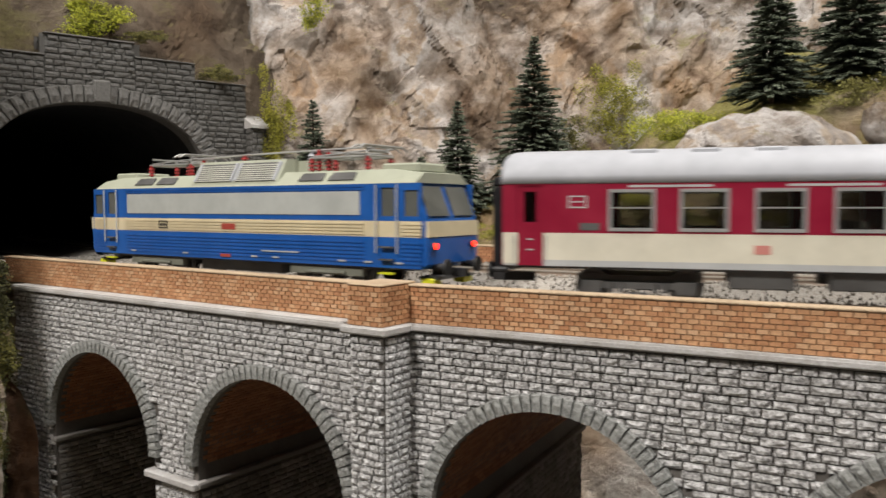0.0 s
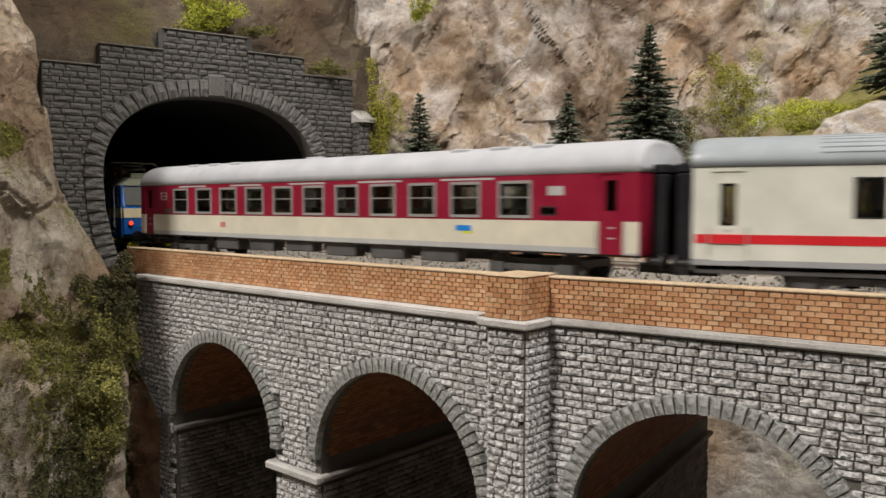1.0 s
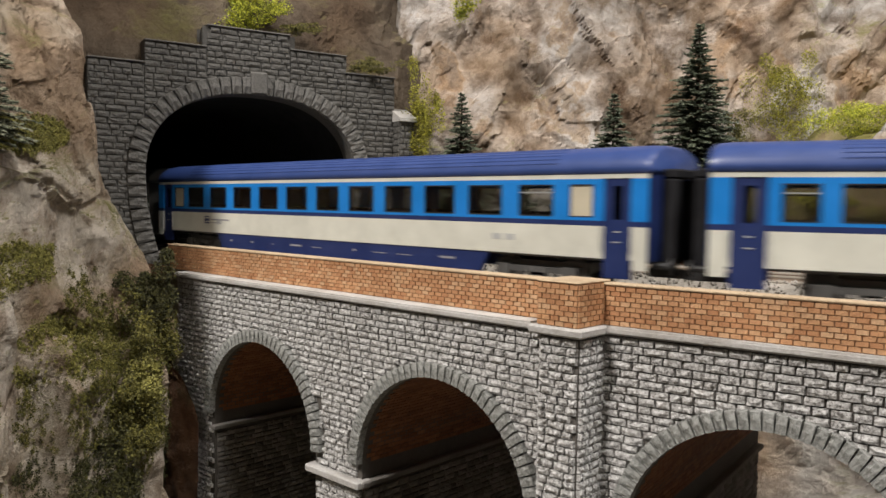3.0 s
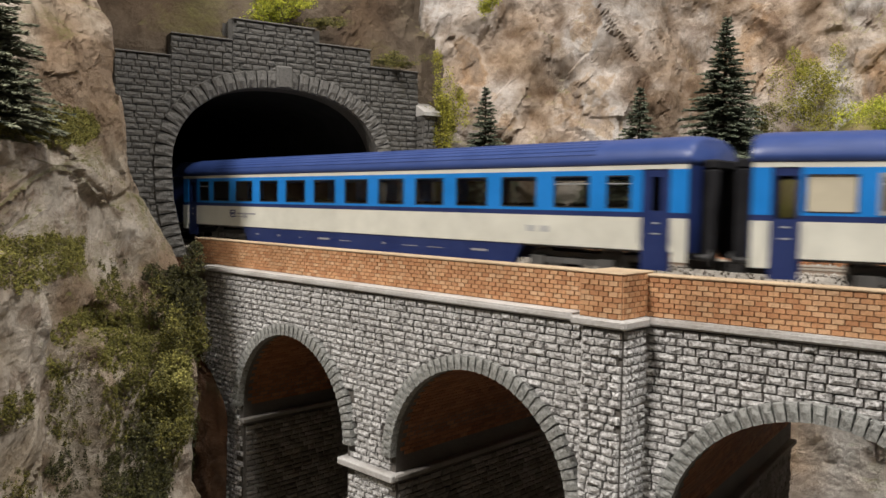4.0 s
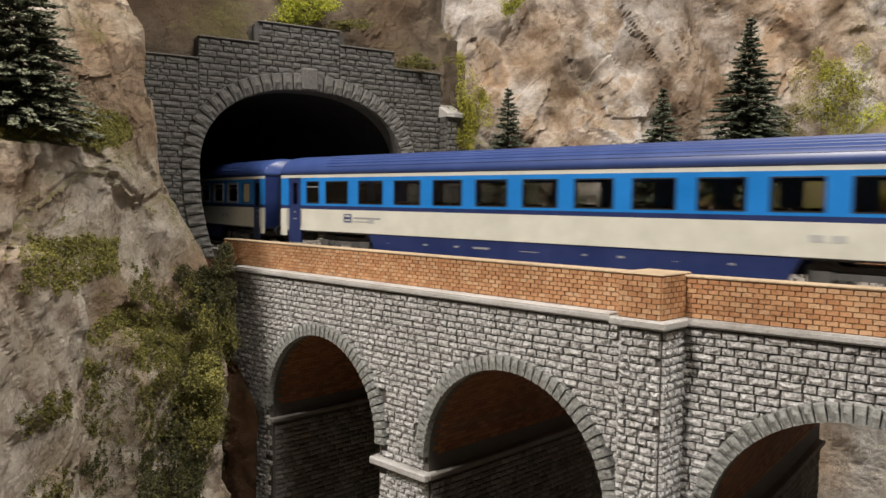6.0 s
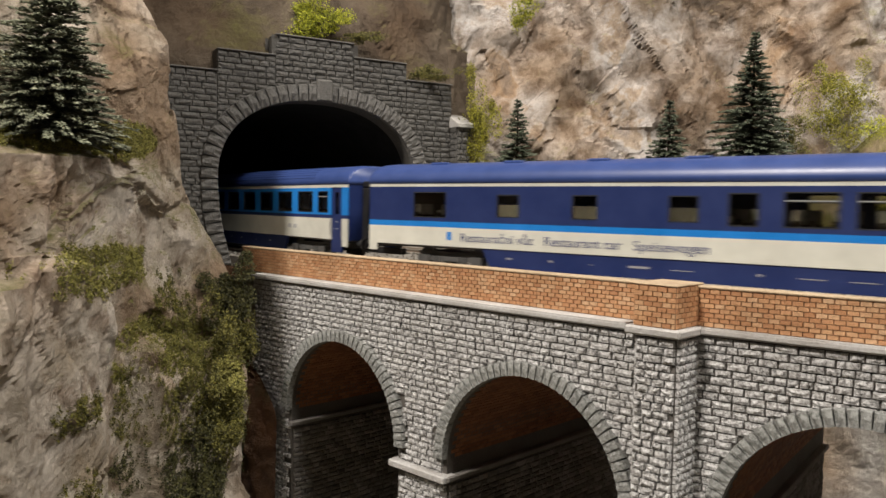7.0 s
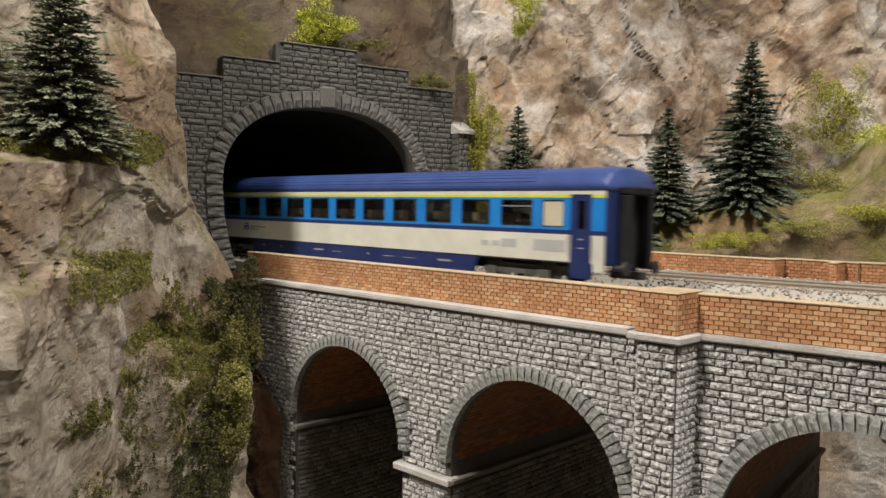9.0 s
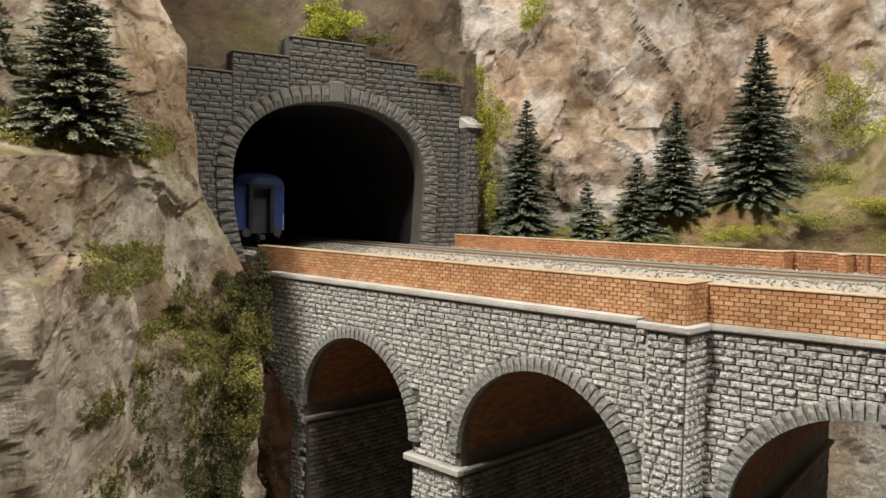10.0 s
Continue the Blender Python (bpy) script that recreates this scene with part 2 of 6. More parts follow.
M_OLIVEGREY = paint("olive_grey_enamel", (0.17, 0.175, 0.14), 0.5, wear=0.3)
M_PAN = paint("pantograph_grey", (0.36, 0.36, 0.35), 0.4, 0.5)
M_PLATE = paint("dull_red_plate", (0.34, 0.05, 0.035), 0.45)
M_PINK = paint("faded_red_print", (0.52, 0.2, 0.17), 0.5)
M_WINDSCREEN = paint("dark_windscreen", (0.10, 0.105, 0.095), 0.08)
M_HALL = paint("hall_paint", (0.5, 0.47, 0.43), 0.8, scale=2)
M_HALLFLOOR = paint("hall_floor", (0.2, 0.18, 0.16), 0.6, scale=3)
M_CEIL = paint("hall_ceiling", (0.62, 0.6, 0.56), 0.9, scale=2)


# ---- mesh helpers (model millimetres) ----
def link_mesh(name, bm, material, smooth=False):
    me = bpy.data.meshes.new(name)
    bmesh.ops.scale(bm, vec=(K, K, K), verts=bm.verts)
    bm.to_mesh(me)
    bm.free()
    for mm in (material if isinstance(material, (list, tuple)) else [material]):
        me.materials.append(mm)
    if smooth:
        me.shade_smooth()
    return me


def part(name, bm, material, parent, label="", smooth=False):
    ob = new(name, link_mesh(name, bm, material, smooth))
    ob.parent = parent
    if label:
        tagged(ob, label)
    return ob


def thing(name, label, category, m=None, group="", kind=""):
    ob = new(name)
    ob.empty_display_size = 0.01
    if m is not None:
        ob.matrix_world = m
    return tagged(ob, label, category, group, kind)


def mesh_thing(name, bm, material, label, category, group="", kind="", smooth=False):
    return tagged(new(name, link_mesh(name, bm, material, smooth)), label, category, group, kind)


def box(bm, x0, x1, y0, y1, z0, z1, m=0):
    vs = [bm.verts.new((x, y, z)) for x in (x0, x1) for y in (y0, y1) for z in (z0, z1)]
    fs = []
    for a in ((0, 1, 3, 2), (4, 6, 7, 5), (0, 4, 5, 1), (2, 3, 7, 6), (0, 2, 6, 4), (1, 5, 7, 3)):
        f = bm.faces.new([vs[i] for i in a])
        f.material_index = m
        fs.append(f)
    return vs


def soft_box(x0, x1, y0, y1, z0, z1, r=0.3, seg=1):
    bm = bmesh.new()
    box(bm, x0, x1, y0, y1, z0, z1)
    bmesh.ops.recalc_face_normals(bm, faces=bm.faces)
    bmesh.ops.bevel(bm, geom=bm.edges[:], offset=r, segments=seg, affect="EDGES")
    return bm


def rod(bm, a, b, r0, r1=None, n=8, caps=True):
    r1 = r0 if r1 is None else r1
    a, b = Vector(a), Vector(b)
    d = (b - a).normalized()
    u = d.orthogonal().normalized()
    w = d.cross(u)
    rings = []
    for p, r in ((a, r0), (b, r1)):
        rings.append([bm.verts.new(p + (u * math.cos(i * math.tau / n) + w * math.sin(i * math.tau / n)) * r) for i in range(n)])
    for i in range(n):
        bm.faces.new((rings[0][i], rings[0][(i + 1) % n], rings[1][(i + 1) % n], rings[1][i]))
    if caps:
        bm.faces.new(rings[0][::-1])
        bm.faces.new(rings[1])


def sweep(bm, sections, closed=False, caps=True):
    """Skin a list of equal-length rings of points."""
    rows = [[bm.verts.new(p) for p in s] for s in sections]
    n = len(rows[0])
    for a, b in zip(rows, rows[1:]):
        for i in range(n if closed else n - 1):
            j = (i + 1) % n
            bm.faces.new((a[i], a[j], b[j], b[i]))
    if caps and closed:
        bm.faces.new(rows[0][::-1])
        bm.faces.new(rows[-1])
    return rows


def placed(x, y, z, ax):
    """A pose (mm) with its x axis along the plan direction ax, y away to its left, z up."""
    return Matrix.Translation((x * K, y * K, z * K)) @ Matrix.Rotation(math.atan2(ax[1], ax[0]), 4, "Z")


# ---- the plan: two stretches of viaduct, the portal, the line ----
LEFT = placed(-3, 289, 0, (0.8267, -0.5626))     # x to the right along the wall, y into the depth
RIGHT = placed(21, 285, 0, (0.888, -0.4599))
PORTAL = placed(-168, 491, 0, (0.765, 0.644))
RAIL = 297.5
BEND0, BEND_W, BEND_E = 29.56, 0.039, 0.071        # heading of the line at the pier, degrees, and its bend per mm to either side


def heading(s):
    """Degrees; the line bends more over the right stretch, then runs straight."""
    return BEND0 + BEND_W * np.clip(s, 0, 3000) + BEND_E * np.clip(s, -250, 0)


def build_line(step=5.0, lo=-3400, hi=3700):
    a0 = radians(BEND0)
    p0 = np.array([36.2 * math.sin(a0), 300 + 36.2 * math.cos(a0)])
    s = np.arange(lo, hi, step)
    a = np.radians(heading(s))
    x = np.cumsum(-np.cos(a) * step)
    y = np.cumsum(np.sin(a) * step)
    i0 = int(np.argmin(abs(s)))
    return s, x - x[i0] + p0[0], y - y[i0] + p0[1]


LINE = build_line()


def on_line(s, off=0.0):
    """Point of the near track (off: mm towards the far side) and its heading."""
    a = radians(float(heading(s)))
    return np.array([np.interp(s, LINE[0], LINE[1]) + off * math.sin(a), np.interp(s, LINE[0], LINE[2]) + off * math.cos(a)]), a


# ---- the hall ----
def structure(name, bm, material, label, category, m=None, smooth=False):
    ob = mesh_thing(name, bm, material, label, category, kind="structure", smooth=smooth)
    if m is not None:
        ob.matrix_world = m
    return ob


def hall():
    x0, x1, y0, y1, z0, z1 = -3600, 3600, -2000, 4600, -900, 1900
    for name, dims, mm, label, cat in (
        ("floor", (x0, x1, y0, y1, z0 - 60, z0), M_HALLFLOOR, "dull brown hall floor under the layout", "floor"),
        ("ceiling", (x0, x1, y0, y1, z1, z1 + 60), M_CEIL, "pale plastered hall ceiling", "ceiling"),
        ("wall_west", (x0 - 80, x0, y0, y1, z0, z1), M_HALL, "plain warm grey hall wall", "wall"),
        ("wall_east", (x1, x1 + 80, y0, y1, z0, z1), M_HALL, "plain warm grey hall wall", "wall"),
        ("wall_south", (x0, x1, y0 - 80, y0, z0, z1), M_HALL, "plain warm grey hall wall", "wall"),
        ("wall_north", (x0, x1, y1, y1 + 80, z0, z1), M_HALL, "plain warm grey hall wall", "wall"),
    ):
        bm = bmesh.new()
        box(bm, *dims)
        structure(name, bm, mm, label, cat)
    bm = bmesh.new()
    box(bm, -1500, 2900, 150, 4200, 20, 58)
    structure("baseboard_table", bm, M_WOOD, "broad wooden board that carries the model landscape", "table")
    for x in (-1400, 2800):
        for y in (230, 4100):
            structure("table_leg", soft_box(x - 40, x + 40, y - 40, y + 40, -900, 20, 4), M_WOOD, "square wooden leg of the layout table", "table leg")


# ---- stone and brick pieces ----
class Blocks:
    """Many rough blocks gathered in one mesh."""

    def __init__(self, seed):
        self.v, self.f, self.r = [], [], random.Random(seed)

    def stone(self, o, ex, en, ez, w, h, d, rough=0.35):
        """A rough-hewn stone: o is the middle of its back, ex along, en outward, ez up. Its face is broken into small planes."""
        r, base, v = self.r, len(self.v), self.v
        for a, c in ((-1, -1), (1, -1), (1, 1), (-1, 1)):
            v.append(o + ex * (a * w / 2) + ez * (c * h / 2))
        for c in (-0.88, 0.0, 0.88):
            for a in (-0.93, -0.33, 0.33, 0.93):
                rim = abs(a) > 0.9 or abs(c) > 0.8
                k = d * (1 - rough * ((0.35 + 0.75 * r.random()) if rim else 0.35 * r.random()))
                ja, jc = (r.random() - 0.5) * 0.16, (r.random() - 0.5) * (0.09 if rim else 0.45)
                v.append(o + ex * ((a + ja * (0.4 if rim else 1)) * w / 2) + ez * ((c + jc) * h / 2) + en * k)
        g = base + 4
        for j in range(2):
            for i in range(3):
                q = g + j * 4 + i
                if r.random() < 0.5:
                    self.f += [(q, q + 1, q + 5), (q, q + 5, q + 4)]
                else:
                    self.f += [(q, q + 1, q + 4), (q + 1, q + 5, q + 4)]
        self.f += [(base, base + 1, g + 3, g + 2, g + 1, g), (base + 1, base + 2, g + 11, g + 7, g + 3),
                   (base + 2, base + 3, g + 8, g + 9, g + 10, g + 11), (base + 3, base, g, g + 4, g + 8)]

    def brick(self, o, ex, en, ez, w, h, d):
        base = len(self.v)
        for k, sh in ((0, 1.0), (d, 0.93)):
            for a, c in ((-1, -1), (1, -1), (1, 1), (-1, 1)):
                self.v.append(o + ex * (a * w / 2 * sh) + ez * (c * h / 2 * sh) + en * k)
        self.f += [tuple(base + i for i in q) for q in ((4, 5, 6, 7), (0, 1, 5, 4), (1, 2, 6, 5), (2, 3, 7, 6), (3, 0, 4, 7))]

    def pebble(self, o, s):
        r, base = self.r, len(self.v)
        for d in ((1, 0, 0), (-1, 0, 0), (0, 1, 0), (0, -1, 0), (0, 0, 1), (0, 0, -1)):
            self.v.append(o + Vector(d) * s * (0.6 + 0.7 * r.random()) + Vector((r.random() - 0.5, r.random() - 0.5, 0)) * s * 0.7)
        self.f += [tuple(base + i for i in q) for q in ((0, 2, 4), (2, 1, 4), (1, 3, 4), (3, 0, 4), (2, 0, 5), (1, 2, 5), (3, 1, 5), (0, 3, 5))]

    def mesh(self, name, material):
        me = bpy.data.meshes.new(name)
        me.from_pydata([tuple(p * K) for p in self.v], [], self.f)
        me.materials.append(material)
        return me

    def joined(self, name, material, parent, label=""):
        ob = new(name, self.mesh(name, material))
        ob.parent = parent
        return tagged(ob, label, kind="stuff")


X, Y, Z = Vector((1, 0, 0)), Vector((0, 1, 0)), Vector((0, 0, 1))


def unit_stones(material, n=22, rough=0.42):
    out = []
    for i in range(n):
        b = Blocks(100 + i)
        b.stone(Vector(), X, -Y, Z, 1, 1, 1, rough)
        me = bpy.data.meshes.new("stone")
        me.from_pydata([tuple(p) for p in b.v], [], b.f)
        me.materials.append(material)
        out.append(me)
    return out


def unit_brick(material):
    b = Blocks(7)
    b.brick(Vector(), X, -Y, Z, 1, 1, 1)
    me = bpy.data.meshes.new("brick")
    me.from_pydata([tuple(p) for p in b.v], [], b.f)
    me.materials.append(material)
    return me


def courses(x0, x1, z0, z1, h, wmin, wmax, rnd, joint=0.32, jag=0.12):
    """Rectangles of a coursed wall: middle x, middle z, width, height."""
    out, z = [], z1
    while z > z0 + h * 0.5:
        hh = h * (1 + (rnd.random() - 0.5) * 2 * jag)
        x = x0 - rnd.random() * wmax * 0.5
        while x < x1:
            w = wmin + (wmax - wmin) * rnd.random()
            a, b = max(x, x0), min(x + w, x1)
            if b - a > wmin * 0.45:
                out.append(((a + b) / 2, z - hh / 2, b - a - joint, hh - joint))
            x += w
        z -= hh
    return out


def bonded(x0, x1, z0, z1, w, h, joint=0.21):
    """Rectangles of running brick bond."""
    out, n = [], max(1, round((z1 - z0) / h))
    hh = (z1 - z0) / n
    for i in range(n):
        x = x0 - (w / 2 if i % 2 else 0)
        while x < x1 - 0.2:
            a, b = max(x, x0), min(x + w, x1)
            if b - a > w * 0.2:
                out.append(((a + b) / 2, z0 + hh * (i + 0.5), b - a - joint, hh - joint))
            x += w
    return out


PIECE_RND = random.Random(5)


def lay(parent, rects, meshes, name, y, depth, jag=0.15):
    """Pieces as objects of their own on shared meshes, proud of the plane y."""
    for x, z, w, h in rects:
        ob = new(name, PIECE_RND.choice(meshes))
        ob.parent = parent
        d = depth * (1 + (PIECE_RND.random() - 0.5) * 2 * jag)
        ob.matrix_basis = Matrix.Translation((x * K, y * K, z * K)) @ Matrix.Diagonal((w * K, d * K, h * K, 1))


# ---- viaduct ----
SPRING, FOOT, DECK = 222.0, 58.0, 288.0


def intrados(x, arches):
    for cx, cz, r in arches:
        if abs(x - cx) < r:
            return cz + math.sqrt(r * r - (x - cx) ** 2)
    return None


def clear_of_arches(rects, arches, ring):
    out = []
    for q in rects:
        x, z, w, h = q
        ok = True
        for cx, cz, r in arches:
            if abs(x - cx) < r + 0.2 and z < cz:
                ok = False
            for sx in (-w / 2, w / 2):
                if z - h / 2 >= cz - 2 and math.hypot(x + sx - cx, z - h / 2 - cz) < r + ring * 0.3:
                    ok = False
                if z - h / 2 < cz and abs(x + sx - cx) < r:
                    ok = False
        if ok:
            out.append(q)
    return out


def viaduct_wall(name, m, x0, x1, arches, near, seed, label):
    """One stretch of viaduct: body with vaults going through, stones, arch rings, spring ledges."""
    y0, y1 = 3.0, 150.0
    bm = bmesh.new()
    xs = sorted(set(np.arange(x0, x1 + 0.1, 2.0).tolist() + [x1] + [c - r for c, _, r in arches] + [c + r for c, _, r in arches]))
    rnd = random.Random(seed)
    for a, b in zip(xs, xs[1:]):
        mid = intrados((a + b) / 2, arches)
        if mid is None:
            za = zb = FOOT
        else:
            za, zb = intrados(a + 1e-4, arches) or SPRING + 5, intrados(b - 1e-4, arches) or SPRING + 5
        for y in (y0, y1):
            q = [bm.verts.new(p) for p in ((a, y, za), (b, y, zb), (b, y, DECK), (a, y, DECK))]
            bm.faces.new(q if y == y0 else q[::-1])
        if mid is not None:
            bm.faces.new([bm.verts.new(p) for p in ((a, y0, za), (a, y1, za), (b, y1, zb), (b, y0, zb))])
        bm.faces.new([bm.verts.new(p) for p in ((a, y0, DECK), (b, y0, DECK), (b, y1, DECK), (a, y1, DECK))])
    for cx, cz, r in arches:
        for sx in (-r, r):
            bm.faces.new([bm.verts.new(p) for p in ((cx + sx, y0, FOOT), (cx + sx, y1, FOOT), (cx + sx, y1, cz), (cx + sx, y0, cz))])
    for x in (x0, x1):
        bm.faces.new([bm.verts.new(p) for p in ((x, y0, FOOT), (x, y1, FOOT), (x, y1, DECK), (x, y0, DECK))])
    bmesh.ops.remove_doubles(bm, verts=bm.verts, dist=0.01)
    wall = structure(name, bm, M_JOINT, label, "viaduct", m)

    rects = clear_of_arches(courses(x0, x1, 150, DECK - 0.4, 2.4, 3.2, 7.4, rnd, 0.3, 0.05), arches, 6.5)
    close = [q for q in rects if near(q)][:300]
    rest = [q for q in rects if q not in set(close)]
    lay(wall, close, UNIT_STONES, "stone", y0 + 0.3, 1.7, 0.2)
    b = Blocks(seed + 1)
    for x, z, w, h in rest:
        b.stone(Vector((x, y0 + 0.3, z)), X, -Y, Z, w, h, 1.7, 0.45)
    b.joined("stonework", M_STONE_J, wall, "rough grey dry-brushed stone blocks")

    inner, vault = Blocks(seed + 2), Blocks(seed + 3)
    for cx, cz, r in arches:
        # arch ring of cut stones
        n, ring = 41, 5.3
        a = math.pi / n
        wv = Blocks(3)
        wv.stone(Vector(), X, -Y, Z, 2 * (r + ring / 2) * math.tan(a / 2) - 0.3, ring, 3.6, 0.2)
        me = wv.mesh("voussoir", M_VOUSS)
        for i in range(n):
            ang = a * (i + 0.5)
            ob = new("voussoir", me)
            ob.parent = wall
            rr = r + ring / 2
            ob.matrix_basis = Matrix.Translation(((cx + rr * math.cos(ang)) * K, (y0 + 0.2) * K, (cz + rr * math.sin(ang)) * K)) @ Matrix.Rotation(math.pi / 2 - ang, 4, "Y")
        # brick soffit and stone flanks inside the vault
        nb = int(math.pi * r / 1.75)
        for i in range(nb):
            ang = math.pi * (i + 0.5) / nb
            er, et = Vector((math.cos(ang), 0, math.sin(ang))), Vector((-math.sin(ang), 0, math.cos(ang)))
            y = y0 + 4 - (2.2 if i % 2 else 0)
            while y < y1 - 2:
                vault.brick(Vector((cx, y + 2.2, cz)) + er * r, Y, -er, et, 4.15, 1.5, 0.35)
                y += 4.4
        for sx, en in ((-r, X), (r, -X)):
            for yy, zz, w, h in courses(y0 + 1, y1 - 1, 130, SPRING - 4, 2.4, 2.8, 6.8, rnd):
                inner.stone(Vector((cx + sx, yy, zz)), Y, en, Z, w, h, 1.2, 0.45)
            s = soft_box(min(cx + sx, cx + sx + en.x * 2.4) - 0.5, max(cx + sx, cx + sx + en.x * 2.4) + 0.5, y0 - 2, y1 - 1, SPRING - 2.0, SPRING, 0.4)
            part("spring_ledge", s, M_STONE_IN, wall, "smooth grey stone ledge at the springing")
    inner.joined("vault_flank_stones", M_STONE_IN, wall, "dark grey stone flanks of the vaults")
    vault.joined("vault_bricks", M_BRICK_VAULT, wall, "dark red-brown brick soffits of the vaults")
    for (c0, z0, r0), (c1, z1, r1) in zip(arches, arches[1:]):
        part("pier_cap", soft_box(c0 + r0 - 1.9, c1 - r1 + 1.9, y0 - 4.2, y0 + 3, SPRING - 2.6, SPRING + 0.3, 0.5), M_LEDGE, wall, "light grey stone cap on the pier")
    return wall


def parapet(name, m, x0, x1, y, z0, joined, label, mat_j, thick=4.5, face=-1, h=11.6):
    """Brick parapet with a cap course."""
    bm = bmesh.new()
    box(bm, x0, x1, y, y + thick, z0, z0 + h)
    wall = structure(name, bm, M_BRICK_JOINT, label, "parapet", m)
    rects = bonded(x0, x1, z0 + 0.1, z0 + h - 0.1, 3.1, 1.44)
    if not joined:
        lay(wall, rects[:300], [UNIT_BRICK], "brick", y + 0.05, 0.42, 0.35)
        rects = rects[300:]
    b = Blocks(int(abs(x0) + y))
    for x, z, w, hh in rects:
        if face < 0:
            b.brick(Vector((x, y + 0.05, z)), X, -Y, Z, w, hh, 0.42 * (0.7 + 0.6 * b.r.random()))
        else:
            b.brick(Vector((x, y + thick - 0.05, z)), -X, Y, Z, w, hh, 0.4)
    for x, z, w, hh in bonded(x0, x1, z0 + 0.1, z0 + h - 0.1, 3.1, 1.44):
        if face < 0:
            b.brick(Vector((x, y + thick - 0.05, z)), -X, Y, Z, w, hh, 0.4)
        else:
            b.brick(Vector((x, y + 0.05, z)), X, -Y, Z, w, hh, 0.4)
    b.joined("brickwork", mat_j, wall, "orange-brown model bricks in running bond")
    part("cap_course", soft_box(x0 - 0.2, x1 + 0.2, y - 0.75, y + thick + 0.5, z0 + h, z0 + h + 0.9, 0.3), M_CAP, wall, "worn sandy brick cap")
    return wall


def stone_pier():
    """The pilaster between the two stretches, in stone below and brick above."""
    bm = bmesh.new()
    box(bm, 4.4, 17.4, 0.0, 16.0, FOOT, 287.4)
    pier = structure("pilaster", bm, M_JOINT, "grey stone pilaster with a brick head between the viaduct's stretches", "pilaster", LEFT)
    rnd = random.Random(33)
    lay(pier, courses(4.4, 17.4, 150, 287.2, 2.4, 3.0, 6.4, rnd, 0.3, 0.05), UNIT_STONES, "stone", 0.2, 2.0)
    b = Blocks(44)
    for yy, zz, w, h in courses(0.4, 13, 150, 287.2, 2.4, 2.8, 5.2, rnd, 0.3, 0.05):
        b.stone(Vector((17.4, yy, zz)), Y, X, Z, w, h, 1.6, 0.45)
        b.stone(Vector((4.4, yy, zz)), -Y, -X, Z, w, h, 1.6, 0.45)
    b.joined("side_stones", M_STONE_J, pier, "rough grey stones on the pilaster's flanks")
    part("ledge", soft_box(1.6, 20.0, -3.2, 15, 287.9, 290.6, 0.6), M_LEDGE, pier, "pale grey stone ledge of the pilaster")
    bm = bmesh.new()
    box(bm, 4.2, 17.8, -1.6, 15, 290.6, 303.0)
    part("brick_core", bm, M_BRICK_JOINT, pier)
    lay(pier, bonded(4.2, 17.8, 290.7, 302.9, 3.1, 1.5), [UNIT_BRICK], "brick", -1.55, 0.42, 0.35)
    b = Blocks(45)
    for yy, zz, w, h in bonded(-1.6, 15, 290.7, 302.9, 3.1, 1.5):
        b.brick(Vector((17.75, yy, zz)), Y, X, Z, w, h, 0.42)
        b.brick(Vector((4.25, yy, zz)), -Y, -X, Z, w, h, 0.42)
    b.joined("side_bricks", M_BRICK_J, pier, "orange-brown bricks on the pilaster's flanks")
    part("cap", soft_box(3.9, 18.1, -2.1, 15.4, 303.0, 303.7, 0.3), M_CAP, pier, "worn sandy cap of the pilaster")


